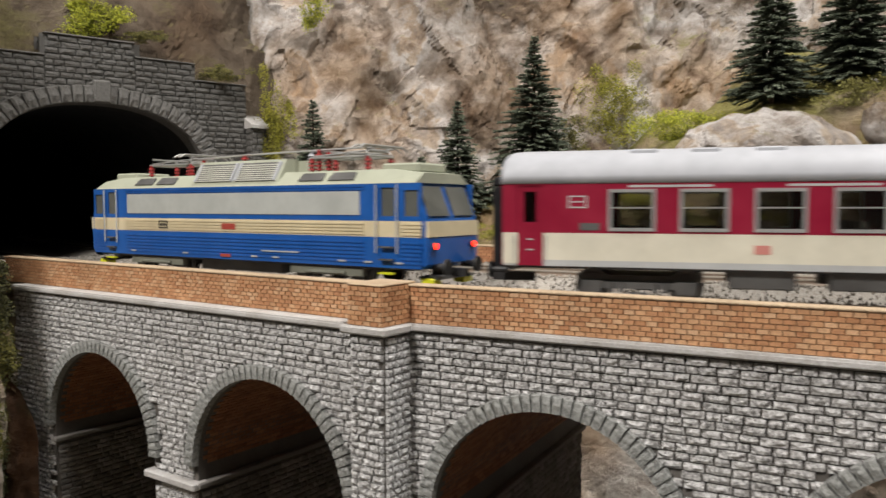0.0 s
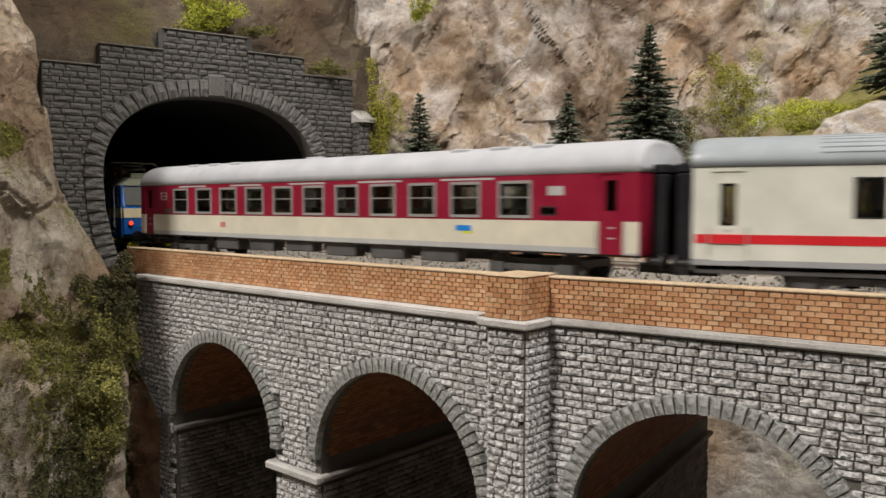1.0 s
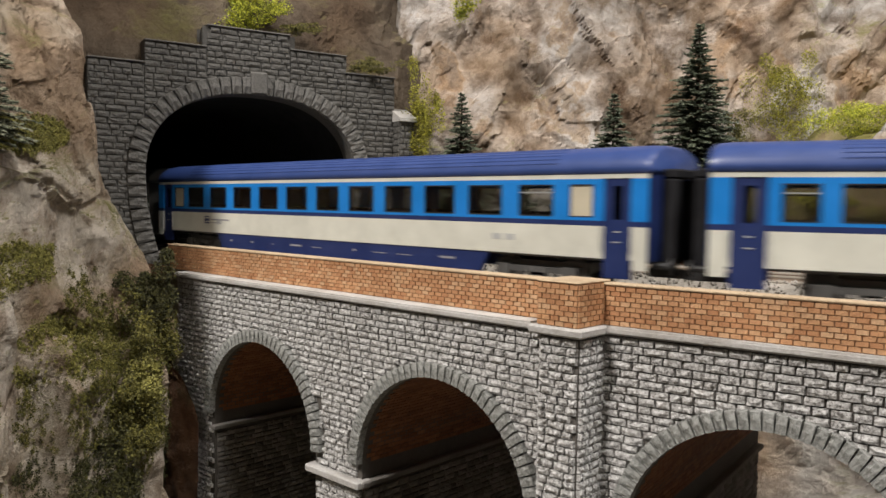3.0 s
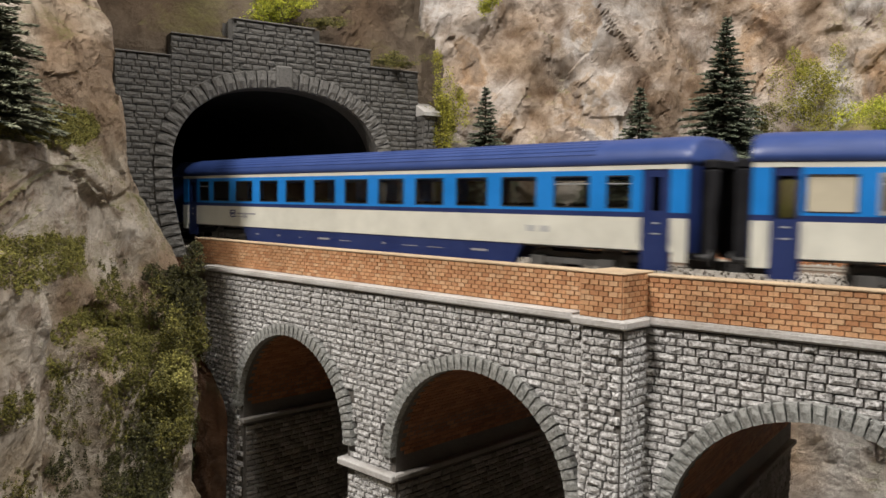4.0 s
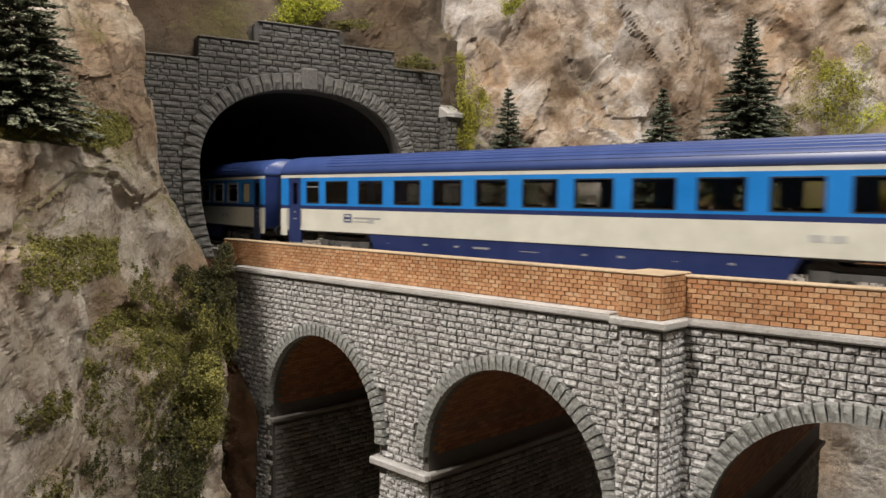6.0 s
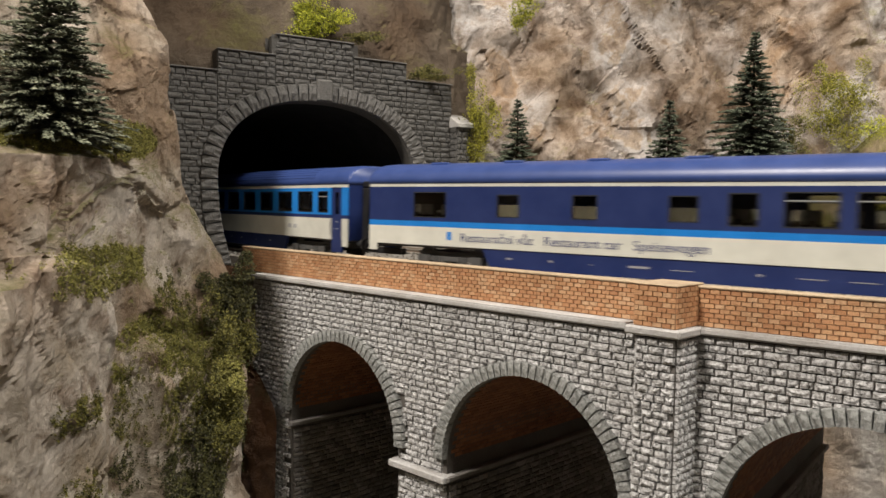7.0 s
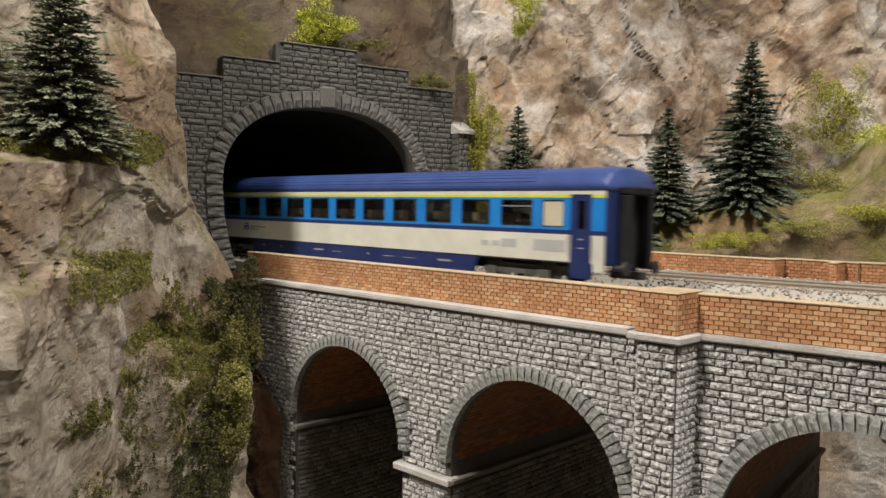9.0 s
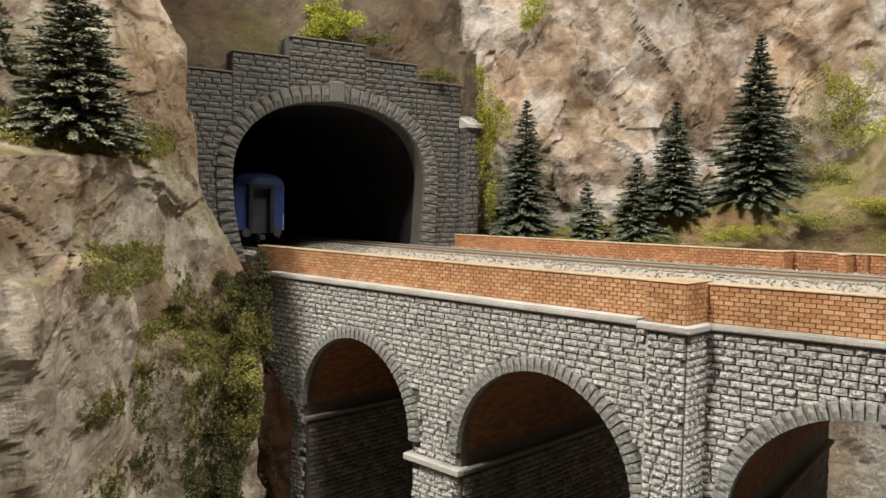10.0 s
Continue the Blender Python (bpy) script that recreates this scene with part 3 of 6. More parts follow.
def viaduct():
    viaduct_wall("viaduct_wall_left", LEFT, -213, 3, [(-142.5, 227.5, 37.6), (-38.6, 228.2, 38.6)], lambda q: q[0] > -105 and q[1] > 205, 20,
                 "grey stone viaduct wall with round arches beside the tunnel")
    viaduct_wall("viaduct_wall_right", RIGHT, -7, 330, [(43, 229.5, 38.2), (147, 229.5, 38.2), (251, 229.5, 38.2)], lambda q: q[0] < 105 and q[1] > 225, 60,
                 "grey stone viaduct wall with round arches and rough ashlar")
    for nm, m, x0, x1 in (("ledge_left", LEFT, -213, 0.5), ("ledge_right", RIGHT, -5, 330)):
        structure(nm, soft_box(x0, x1, 0.2, 14, 288.1, 290.5, 0.6, 2), M_LEDGE, "pale grey stone string course under the parapet", "ledge", m)
    parapet("parapet_left", LEFT, -232, 2.8, 8.0, 290.5, False, "orange-brown brick parapet on the viaduct", M_BRICK_J)
    parapet("parapet_right", RIGHT, -5, 330, 2.4, 290.5, False, "orange-brown brick parapet past the pilaster", M_BRICK_J, 3.4)
    parapet("parapet_far_left", LEFT, -228, -14, 155, 295.5, True, "far red brick parapet along the second track", M_BRICK_FAR, h=11.0)
    parapet("parapet_far_niche", LEFT, -14, 20, 166, 295.5, True, "recessed brick niche of the far parapet", M_BRICK_FAR, h=11.0)
    parapet("parapet_far_right", RIGHT, -3, 330, 158, 295.5, True, "far red brick parapet past the niche", M_BRICK_FAR, h=11.0)
    for x in (-14.0, 13.0):
        bm = bmesh.new()
        box(bm, x - 1.2, x + 1.2, 153.5, 166, 290, 306.6)
        cheek = structure("niche_cheek", bm, M_BRICK_JOINT, "brick return of the far parapet's niche", "parapet", LEFT)
        b = Blocks(int(x) + 90)
        for xx, zz, w, h in bonded(x - 1.2, x + 1.2, 295, 306.4, 3.1, 1.44):
            b.brick(Vector((xx, 153.5, zz)), X, -Y, Z, w, h, 0.4)
        for yy, zz, w, h in bonded(153.5, 166, 295, 306.4, 3.1, 1.44):
            b.brick(Vector((x + 1.2, yy, zz)), Y, X, Z, w, h, 0.4)
            b.brick(Vector((x - 1.2, yy, zz)), -Y, -X, Z, w, h, 0.4)
        b.joined("brickwork", M_BRICK_FAR, cheek)
        part("cap_course", soft_box(x - 1.9, x + 1.9, 152.6, 166, 306.6, 307.5, 0.3), M_CAP, cheek)
    stone_pier()


# ---- line: bed, rails, sleepers, ballast ----
def strip(offs, s0, s1, step):
    """Sections across the line: offs are (offset, z) pairs."""
    out = []
    for s in np.arange(s0, s1 + step / 2, step):
        p, a = on_line(s)
        out.append([(p[0] + o * math.sin(a), p[1] + o * math.cos(a), z) for o, z in offs])
    return out


def railway():
    bm = bmesh.new()
    sweep(bm, strip([(-24, 288.5), (-24, 295), (36, 295), (48, 298.2), (110, 298.2), (110, 288.5)], -340, 330, 15), True)
    structure("trackbed", bm, M_BED, "grey ballasted deck between the parapets", "trackbed")
    for nm, a, b in (("trackbed_hidden_east", -3380, -341), ("trackbed_hidden_west", 331, 3680)):
        bm = bmesh.new()
        sweep(bm, strip([(-28, 58), (-24, 295), (98, 295), (102, 58)], a, b, 40), True)
        structure(nm, bm, M_BED, "plain ballasted embankment out of view", "trackbed")
    sl = soft_box(-1.4, 1.4, -14.5, 14.5, -1.2, 0.6, 0.25)
    sleeper = link_mesh("sleeper", sl, M_SLEEPER_OLD)
    for off, dz, label in ((0, 0.0, "near track with steel rails on weathered sleepers"), (66, 3.2, "far track with bright rails on weathered sleepers")):
        track = thing("railway_track", label, "track", group="tracks on the viaduct", kind="structure")
        for g in (-8.6, 8.6):
            bm = bmesh.new()
            sweep(bm, strip([(off + g - 1, 295.2 + dz), (off + g - 0.35, 296 + dz), (off + g - 0.35, 296.9 + dz), (off + g + 0.35, 296.9 + dz), (off + g + 0.35, 296 + dz), (off + g + 1, 295.2 + dz)], -3380, 3680, 20), True)
            part("rail", bm, M_RAIL_SIDE, track, "rusty rail web")
            bm = bmesh.new()
            sweep(bm, strip([(off + g - 0.5, 296.9 + dz), (off + g - 0.5, 297.5 + dz), (off + g + 0.5, 297.5 + dz), (off + g + 0.5, 296.9 + dz)], -3380, 3680, 20), True)
            part("rail_head", bm, M_RAIL, track, "bright worn rail head")
        for s in np.arange(-330, 345, 7.4):
            p, a = on_line(s, off)
            ob = new("sleeper", sleeper)
            ob.parent = track
            ob.matrix_basis = Matrix.Translation((p[0] * K, p[1] * K, (295.2 + dz) * K)) @ Matrix.Rotation(math.pi - a, 4, "Z")
    b = Blocks(9)
    r = b.r
    for _ in range(11000):
        s, off = r.uniform(-320, 300), r.uniform(-23, 109)
        p, a = on_line(s, off)
        b.pebble(Vector((p[0], p[1], 295.3 + 3.2 * min(1.0, max(0.0, (off - 36) / 12)) + r.random() * 0.5)), 0.42 + r.random() * 0.4)
    tagged(new("ballast", b.mesh("ballast", M_BALLAST)), "loose pale grey ballast stones between the rails", "ballast", kind="stuff")


# ---- tunnel ----
def horseshoe(n=40, grow=0.0):
    """The opening's outline in the portal's frame, from the left foot over the crown to the right foot."""
    cx, cz, rx, rz = -2.0, 338.0, 61.5 + grow, 48.0 + grow
    pts = [(cx - rx + 8, 290.0), (cx - rx + 4, 306.0), (cx - rx + 1, 322.0)]
    for i in range(n + 1):
        a = math.pi - math.pi * i / n
        e = 0.86
        ca, sa = math.cos(a), math.sin(a)
        pts.append((cx + rx * math.copysign(abs(ca) ** e, ca), cz + rz * sa ** e if sa > 0 else cz))
    pts += [(cx + rx - 1, 322.0), (cx + rx - 2, 306.0), (cx + rx - 3, 290.0)]
    return pts


STEPS = [(-92, -64, 398), (-64, -31, 410), (-31, 17.5, 422), (17.5, 53.5, 414), (53.5, 87, 404)]


def inside_opening(x, z, grow=0.0):
    cx, cz, rx, rz = -2.0, 338.0, 61.5 + grow, 48.0 + grow
    if z < cz:
        return abs(x - cx) < rx - (cz - z) * 0.08
    return (abs(x - cx) / rx) ** 2.3 + ((z - cz) / rz) ** 2.3 < 1


def tunnel_portal():
    body = thing("tunnel_portal", "dark grey stone tunnel portal with stepped top and arch ring", "tunnel portal", PORTAL, kind="structure")
    bm = bmesh.new()
    inner = horseshoe()
    top = []
    for x, z in inner:
        zt = 404
        for a, b, t in STEPS:
            if a <= x <= b:
                zt = t
        top.append((x, zt))
    crown = [(p, t) for p, t in zip(inner, top) if p[1] >= 337.9]
    for ((p, tp), (q, tq)) in zip(crown, crown[1:]):
        if abs(q[0] - p[0]) > 1e-6:
            for y in (0.0, 12.0):
                bm.faces.new([bm.verts.new(v) for v in ((p[0], y, p[1]), (q[0], y, q[1]), (q[0], y, max(tp[1], tq[1])), (p[0], y, max(tp[1], tq[1])))])
    for a, b, t in STEPS:
        box(bm, a, b, 0.6, 11.5, 388, t)
    for side, edge in ((inner[:4], -92), (inner[-4:], 87)):
        for p, q in zip(side, side[1:]):
            for y in (0.0, 12.0):
                bm.faces.new([bm.verts.new(v) for v in ((p[0], y, p[1]), (q[0], y, q[1]), (edge, y, q[1]), (edge, y, p[1]))])
        x = crown[0][0][0] if edge < 0 else crown[-1][0][0]
        box(bm, min(edge, x), max(edge, x), 0.0, 12.0, 338, 397)
    rows = [[bm.verts.new((x, y, z)) for x, z in inner] for y in (0.0, 12.0)]
    for i in range(len(inner) - 1):
        bm.faces.new((rows[0][i], rows[0][i + 1], rows[1][i + 1], rows[1][i]))
    part("backing", bm, M_PORTAL_JOINT, body)
    b, face = Blocks(70), []
    for a, c, t in STEPS:
        for x, z, w, h in courses(a, c, 290, t - 0.2, 3.3, 4.5, 10.5, b.r, 0.3, 0.06):
            if not inside_opening(x, z, 7) and not inside_opening(x - w / 2, z, 4) and not inside_opening(x + w / 2, z, 4):
                face.append((x, z, w, h))
    lay(body, face, unit_stones(M_PORTAL_P, 10), "stone", 0.2, 1.4, 0.2)
    mid = horseshoe(40, 5.1)
    # ring stones, evenly spaced along the opening
    path = [Vector((x, 0, z)) for x, z in mid]
    lens = [0.0]
    for p, q in zip(path, path[1:]):
        lens.append(lens[-1] + (q - p).length)
    n = 47
    wv = Blocks(71)
    wv.stone(Vector(), X, -Y, Z, lens[-1] / n - 0.4, 10.2, 3.4, 0.35)
    me = wv.mesh("ring_stone", M_PORTAL_RING)
    for i in range(n):
        d = lens[-1] * (i + 0.5) / n
        k = max(j for j in range(len(path) - 1) if lens[j] <= d)
        p = path[k].lerp(path[k + 1], (d - lens[k]) / (lens[k + 1] - lens[k]))
        t = path[k + 1] - path[k]
        ob = new("ring_stone", me)
        ob.parent = body
        ob.matrix_basis = Matrix.Translation((p.x * K, 0.2 * K, p.z * K)) @ Matrix.Rotation(-math.atan2(t.z, t.x), 4, "Y")
    part("keystone", soft_box(-6.5, 3, -4.4, 1, 386.2, 399, 0.9), M_PORTAL_RING, body, "broad keystone")
    for a, c, t in STEPS:
        part("coping", soft_box(a - 0.1, c + 0.1, -1.7, 12, t, t + 1.0, 0.4), M_PORTAL_RING, body, "grey coping slab")
    # buttress with a sloping cap
    bm = bmesh.new()
    box(bm, 87, 96.5, -8, 12, 285, 378)
    part("buttress", bm, M_PORTAL_JOINT, body)
    b = Blocks(72)
    for x, z, w, h in courses(87, 96.5, 290, 378, 3.9, 3.5, 6, b.r, 0.3):
        b.stone(Vector((x, -7.9, z)), X, -Y, Z, w, h, 1.4, 0.4)
    for yy, z, w, h in courses(-8, 8, 290, 378, 3.9, 3.5, 7, b.r, 0.3):
        b.stone(Vector((87.1, yy, z)), -Y, -X, Z, w, h, 1.2, 0.4)
        b.stone(Vector((96.4, yy, z)), Y, X, Z, w, h, 1.2, 0.4)
    b.joined("buttress_stones", M_PORTAL, body, "dark grey stones of the buttress")
    bm = bmesh.new()
    sweep(bm, [[(x, -11, 377), (x, -11, 379), (x, 4, 386), (x, 8, 386), (x, 8, 377)] for x in (85.6, 98)], True)
    part("buttress_cap", bm, M_LEDGE, body, "pale sloping cap stone")
    # lining that follows the line into the hill, coloured black as tunnel shade
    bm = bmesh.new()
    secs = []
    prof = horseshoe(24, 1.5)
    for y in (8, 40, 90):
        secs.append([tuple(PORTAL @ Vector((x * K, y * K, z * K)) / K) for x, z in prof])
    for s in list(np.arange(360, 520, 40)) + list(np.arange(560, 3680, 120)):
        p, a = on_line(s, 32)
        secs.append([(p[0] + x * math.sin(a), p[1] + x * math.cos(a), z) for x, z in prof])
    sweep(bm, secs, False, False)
    structure("shade_black_lining", bm, M_LINING_SHADE, "tunnel lining coloured black for the shade inside", "tunnel", smooth=True)
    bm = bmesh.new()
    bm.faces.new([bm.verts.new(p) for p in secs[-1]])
    structure("tunnel_end", bm, M_LINING_SHADE, "end of the hidden tunnel, coloured black for its shade", "tunnel")


UNIT_STONES = unit_stones(M_STONE)
UNIT_BRICK = unit_brick(M_BRICK)


# ---- rock and terrain ----
def facets(p, f, amp):
    """Broken planes: each cell of rock has its own height and slope; the breaks are worn."""
    q = p * f
    d, pts = noise.voronoi(q)
    hs = [noise.noise(c * 5.3) * 0.9 + (q - c).dot(noise.noise_vector(c * 3.7)) * 1.1 for c in pts[:2]]
    t = max(0.0, min(1.0, (d[1] - d[0]) / 0.3))
    return amp * (hs[0] * (0.5 + 0.5 * t) + hs[1] * (0.5 - 0.5 * t))


def crag(p, big=12.0, stretch=Vector((1, 1, 0.8)), fine=1.0):
    """Relief of modelled rock, mm, for a point in mm."""
    q = Vector((p.x * stretch.x, p.y * stretch.y, p.z * stretch.z)) * K
    warp = noise.noise_vector(q * 22) * 0.012
    q = q + warp
    h = facets(q, 17, big) + facets(q + Vector((3, 1, 2)), 46, big * 0.40) + facets(q + Vector((7, 2, 5)), 125, big * 0.11 * fine)
    h += noise.fractal(q * 60, 0.9, 2.1, 4) * big * 0.14 * fine
    return h


def sheet(name, nu, nv, fn, material, label, category, keep=None, smooth=False):
    me = bpy.data.meshes.new(name)
    pts = [fn(i / (nu - 1), j / (nv - 1)) for j in range(nv) for i in range(nu)]
    faces = []
    for j in range(nv - 1):
        for i in range(nu - 1):
            if keep is None or keep((i + 0.5) / (nu - 1), (j + 0.5) / (nv - 1)):
                faces.append((j * nu + i, j * nu + i + 1, (j + 1) * nu + i + 1, (j + 1) * nu + i))
    me.from_pydata([tuple(Vector(p) * K) for p in pts], [], faces)
    me.materials.append(material)
    if smooth:
        me.shade_smooth()
    return tagged(new(name, me), label, category, kind="structure")


CLIFF_X = [-150, -95, 0, 83, 134, 150, 200, 260, 400, 800]
CLIFF_Y = [590, 572, 578, 590, 580, 566, 580, 575, 530, 400]
HILLS = [(-90, 520, 300), (-20, 530, 306), (36, 535, 325), (84, 536, 333), (127, 540, 339), (173, 500, 366), (216, 500, 392), (259, 500, 402), (204, 470, 362),
         (100, 480, 312), (60, 480, 303), (160, 430, 306), (250, 420, 330), (330, 480, 404), (420, 400, 380), (180, 560, 385), (250, 560, 425), (600, 300, 380), (700, 350, 400)]


def hill_z(x, y):
    a = b = 0.0
    for hx, hy, hz in HILLS:
        w = 1.0 / (((x - hx) ** 2 + (y - hy) ** 2) + 300.0) ** 1.6
        a += w * hz
        b += w
    return a / b


def far_edge(x):
    return float(np.interp(x, [-130, 82, 92, 800], [560, 426, 431, 62]))


def cliff_back(u, v):
    x, z = -150 + 560 * u ** 1.1 + 390 * max(0.0, u - 0.9) * 10, 285 + 360 * v
    y = float(np.interp(x, CLIFF_X, CLIFF_Y)) + (z - 330) * 0.16
    p = Vector((x, y, z))
    q = Vector((p.x, p.y, p.z * 0.7)) * K
    q = q + noise.noise_vector(q * 14) * 0.016
    d = facets(q, 15, 19.0) + facets(q + Vector((3, 1, 2)), 36, 10.0) + facets(q + Vector((5, 4, 1)), 85, 3.4)
    d += (0.5 - abs(noise.fractal(q * 26, 1.0, 2.1, 3))) * 6.0 + noise.fractal(q * 80, 0.9, 2.1, 4) * 1.9
    return (x + d * 0.1, y - d, z)


def slope(u, v):
    x = -120 + 900 * u ** 1.25
    y0, y1 = far_edge(x), float(np.interp(x, CLIFF_X, CLIFF_Y)) + 22
    y = y0 + (y1 - y0) * v
    left = max(0.0, min(1.0, (30 - x) / 70))
    start = 0.30 * (1 - left)
    t = max(0.0, min(1.0, (v - start) / 0.24))
    t = t * t * (3 - 2 * t)
    low = 130 + 163 * left
    z = low + (hill_z(x, y) - low) * t
    p = Vector((x, y, z))
    d = crag(p + Vector((90, 40, 10)), 9.0, Vector((1, 1, 1)))
    return (x, y - d * 0.4 * (1 - t) * (1 - left) , z + d * (0.5 + 0.5 * v))


def hillside(u, v):
    x, z = -230 + 370 * u, 270 + 360 * v
    y = 6 + max(0.0, z - 404) * 0.32 + max(0.0, x - 60) * 0.12 - max(0.0, -95 - x) * 0.55
    d = crag(Vector((x + 500, y, z)), 9.0)
    grow = min(1.0, max(0.15, (z - 395) / 60)) if -100 < x < 95 else 1.0
    q = PORTAL @ (Vector((x, y - d * grow + 3, z)) * K)
    return tuple(q / K)


BUT_Y = [460, 330, 250, 300, 335, 362, 384, 410, 440, 480]
BUT_ROWS = [  # profile (x, z) up the rock at each of those depths, from its hidden back round the free end
    [(-330, 58), (-330, 150), (-330, 240), (-330, 300), (-330, 340), (-335, 352), (-340, 380), (-350, 430), (-370, 520)],
    [(-262, 58), (-262, 150), (-262, 240), (-266, 300), (-274, 338), (-284, 350), (-292, 380), (-304, 430), (-330, 520)],
    [(-200, 58), (-202, 150), (-206, 240), (-214, 300), (-222, 338), (-246, 350), (-262, 380), (-276, 430), (-300, 520)],
    [(-203, 58), (-205, 150), (-209, 240), (-213, 300), (-217, 342), (-246, 353), (-254, 372), (-276, 404), (-340, 480)],
    [(-196, 58), (-200, 150), (-208, 240), (-211, 300), (-214, 342), (-236, 355), (-240, 372), (-262, 404), (-320, 480)],
    [(-184, 58), (-188, 150), (-194, 240), (-208, 296), (-208, 338), (-214, 362), (-220, 386), (-240, 424), (-280, 500)],
    [(-176, 58), (-178, 150), (-182, 240), (-200, 296), (-208, 338), (-208, 366), (-210, 388), (-224, 424), (-248, 520)],
    [(-178, 58), (-178, 150), (-180, 240), (-194, 290), (-212, 320), (-226, 350), (-232, 386), (-242, 424), (-262, 520)],
    [(-186, 58), (-186, 150), (-190, 240), (-206, 285), (-230, 310), (-250, 350), (-260, 386), (-276, 420), (-300, 520)],
    [(-230, 58), (-230, 150), (-235, 240), (-250, 285), (-270, 310), (-280, 350), (-290, 386), (-300, 420), (-320, 520)],
]


def step_up(edge, value, soft=4.0):
    """One below the edge, nothing above it."""
    t = max(0.0, min(1.0, (edge - value) / soft + 0.5))
    return t * t * (3 - 2 * t)


def buttress(u, v):
    w = max(0.0, u - 0.02) * 9 / 0.98
    k = v * 8
    i = min(7, int(k))
    f = k - i
    xs = [(1 - f) * r[i][0] + f * r[i + 1][0] for r in BUT_ROWS]
    zs = [(1 - f) * r[i][1] + f * r[i + 1][1] for r in BUT_ROWS]
    x, z, y = (float(np.interp(w, range(10), q)) for q in (xs, zs, BUT_Y))
    # two turfed ledges, with the blocks below them standing forward
    x += 9 * step_up(300 + 3 * math.sin(y * 0.11), z) * step_up(345, y) * step_up(-262, -y)
    x += 10 * step_up(264 + 3 * math.sin(y * 0.13), z) * step_up(392, y) * step_up(-338, -y)
    p = Vector((x, y, z))
    q = Vector((x, y, z * 0.62)) * K + Vector((0, 0.3, 0))
    q = q + noise.noise_vector(q * 16) * 0.012
    d = facets(q, 21, 12.0) + facets(q + Vector((3, 1, 2)), 52, 6.0) + facets(q + Vector((7, 2, 5)), 130, 2.4)
    e, _ = noise.voronoi(q * 21)
    d -= 2.2 * max(0.0, 1 - (e[1] - e[0]) / 0.06)
    d += noise.fractal(q * 60, 0.8, 2.1, 6) * 2.4
    return (x + d * 0.9, y - d * 0.35, z + d * 0.1)


def gorge_rock(u, v):
    x = 20 + 420 * u
    y = far_edge(x) + 18 + 62 * v
    z = 120 + 150 * v
    d = crag(Vector((x, y, z)), 13.0, Vector((1, 1, 1)))
    return (x, y - d * 0.6, z + d * 0.7)


def valley(u, v):
    x, y = -700 + 1700 * u, 160 + 520 * v
    d = crag(Vector((x, y, 50)), 14.0, Vector((1, 1, 1)))
    return (x, y, 76 + d + 40 * max(0, v - 0.6))


def boulder(name, at, size, seed, label):
    bm = bmesh.new()
    bmesh.ops.create_icosphere(bm, subdivisions=5, radius=1)
    for w in bm.verts:
        n = w.co.normalized()
        p = Vector((n.x * size[0], n.y * size[1], n.z * size[2]))
        w.co = p + n * crag(p + Vector((seed * 100, 0, 0)), 13.0, Vector((1, 1, 1)), 1.6)
        w.co += Vector(at)
    mesh_thing(name, bm, M_ROCK, label, "rock")


def landscape():
    sheet("cliff", 350, 210, cliff_back, M_ROCK, "pale grey and ochre painted rock cliff with moss streaks", "cliff")
    sheet("grassy_slope", 190, 80, slope, M_SLOPE, "yellow-green grassy slope under the cliff", "slope")
    sheet("hillside", 170, 150, hillside, M_HILL, "brown rocky hillside above the tunnel portal", "hillside",
          lambda u, v: not (-90 < -230 + 370 * u < 90 and 270 + 360 * v < 398))
    sheet("rock_buttress", 230, 330, buttress, M_ROCK_NEAR, "tan and grey rock buttress with mossy ledges", "rock")
    sheet("valley_floor", 100, 50, valley, M_ROCK, "rocky floor of the gorge below the arches", "ground")
    sheet("earth_bank", 40, 120, earth_bank, M_EARTH, "dark brown soil between rock and viaduct", "earth bank")
    boulder("boulder", (196, 452, 352), (46, 24, 20), 1, "pinkish grey boulder among bushes on the slope")
    boulder("boulder", (285, 448, 366), (40, 26, 20), 2, "pale boulder half sunk in the slope")
    sheet("gorge_rock", 120, 60, gorge_rock, M_ROCK_PALE, "pale pinkish rock bank behind the arches", "rock bank")


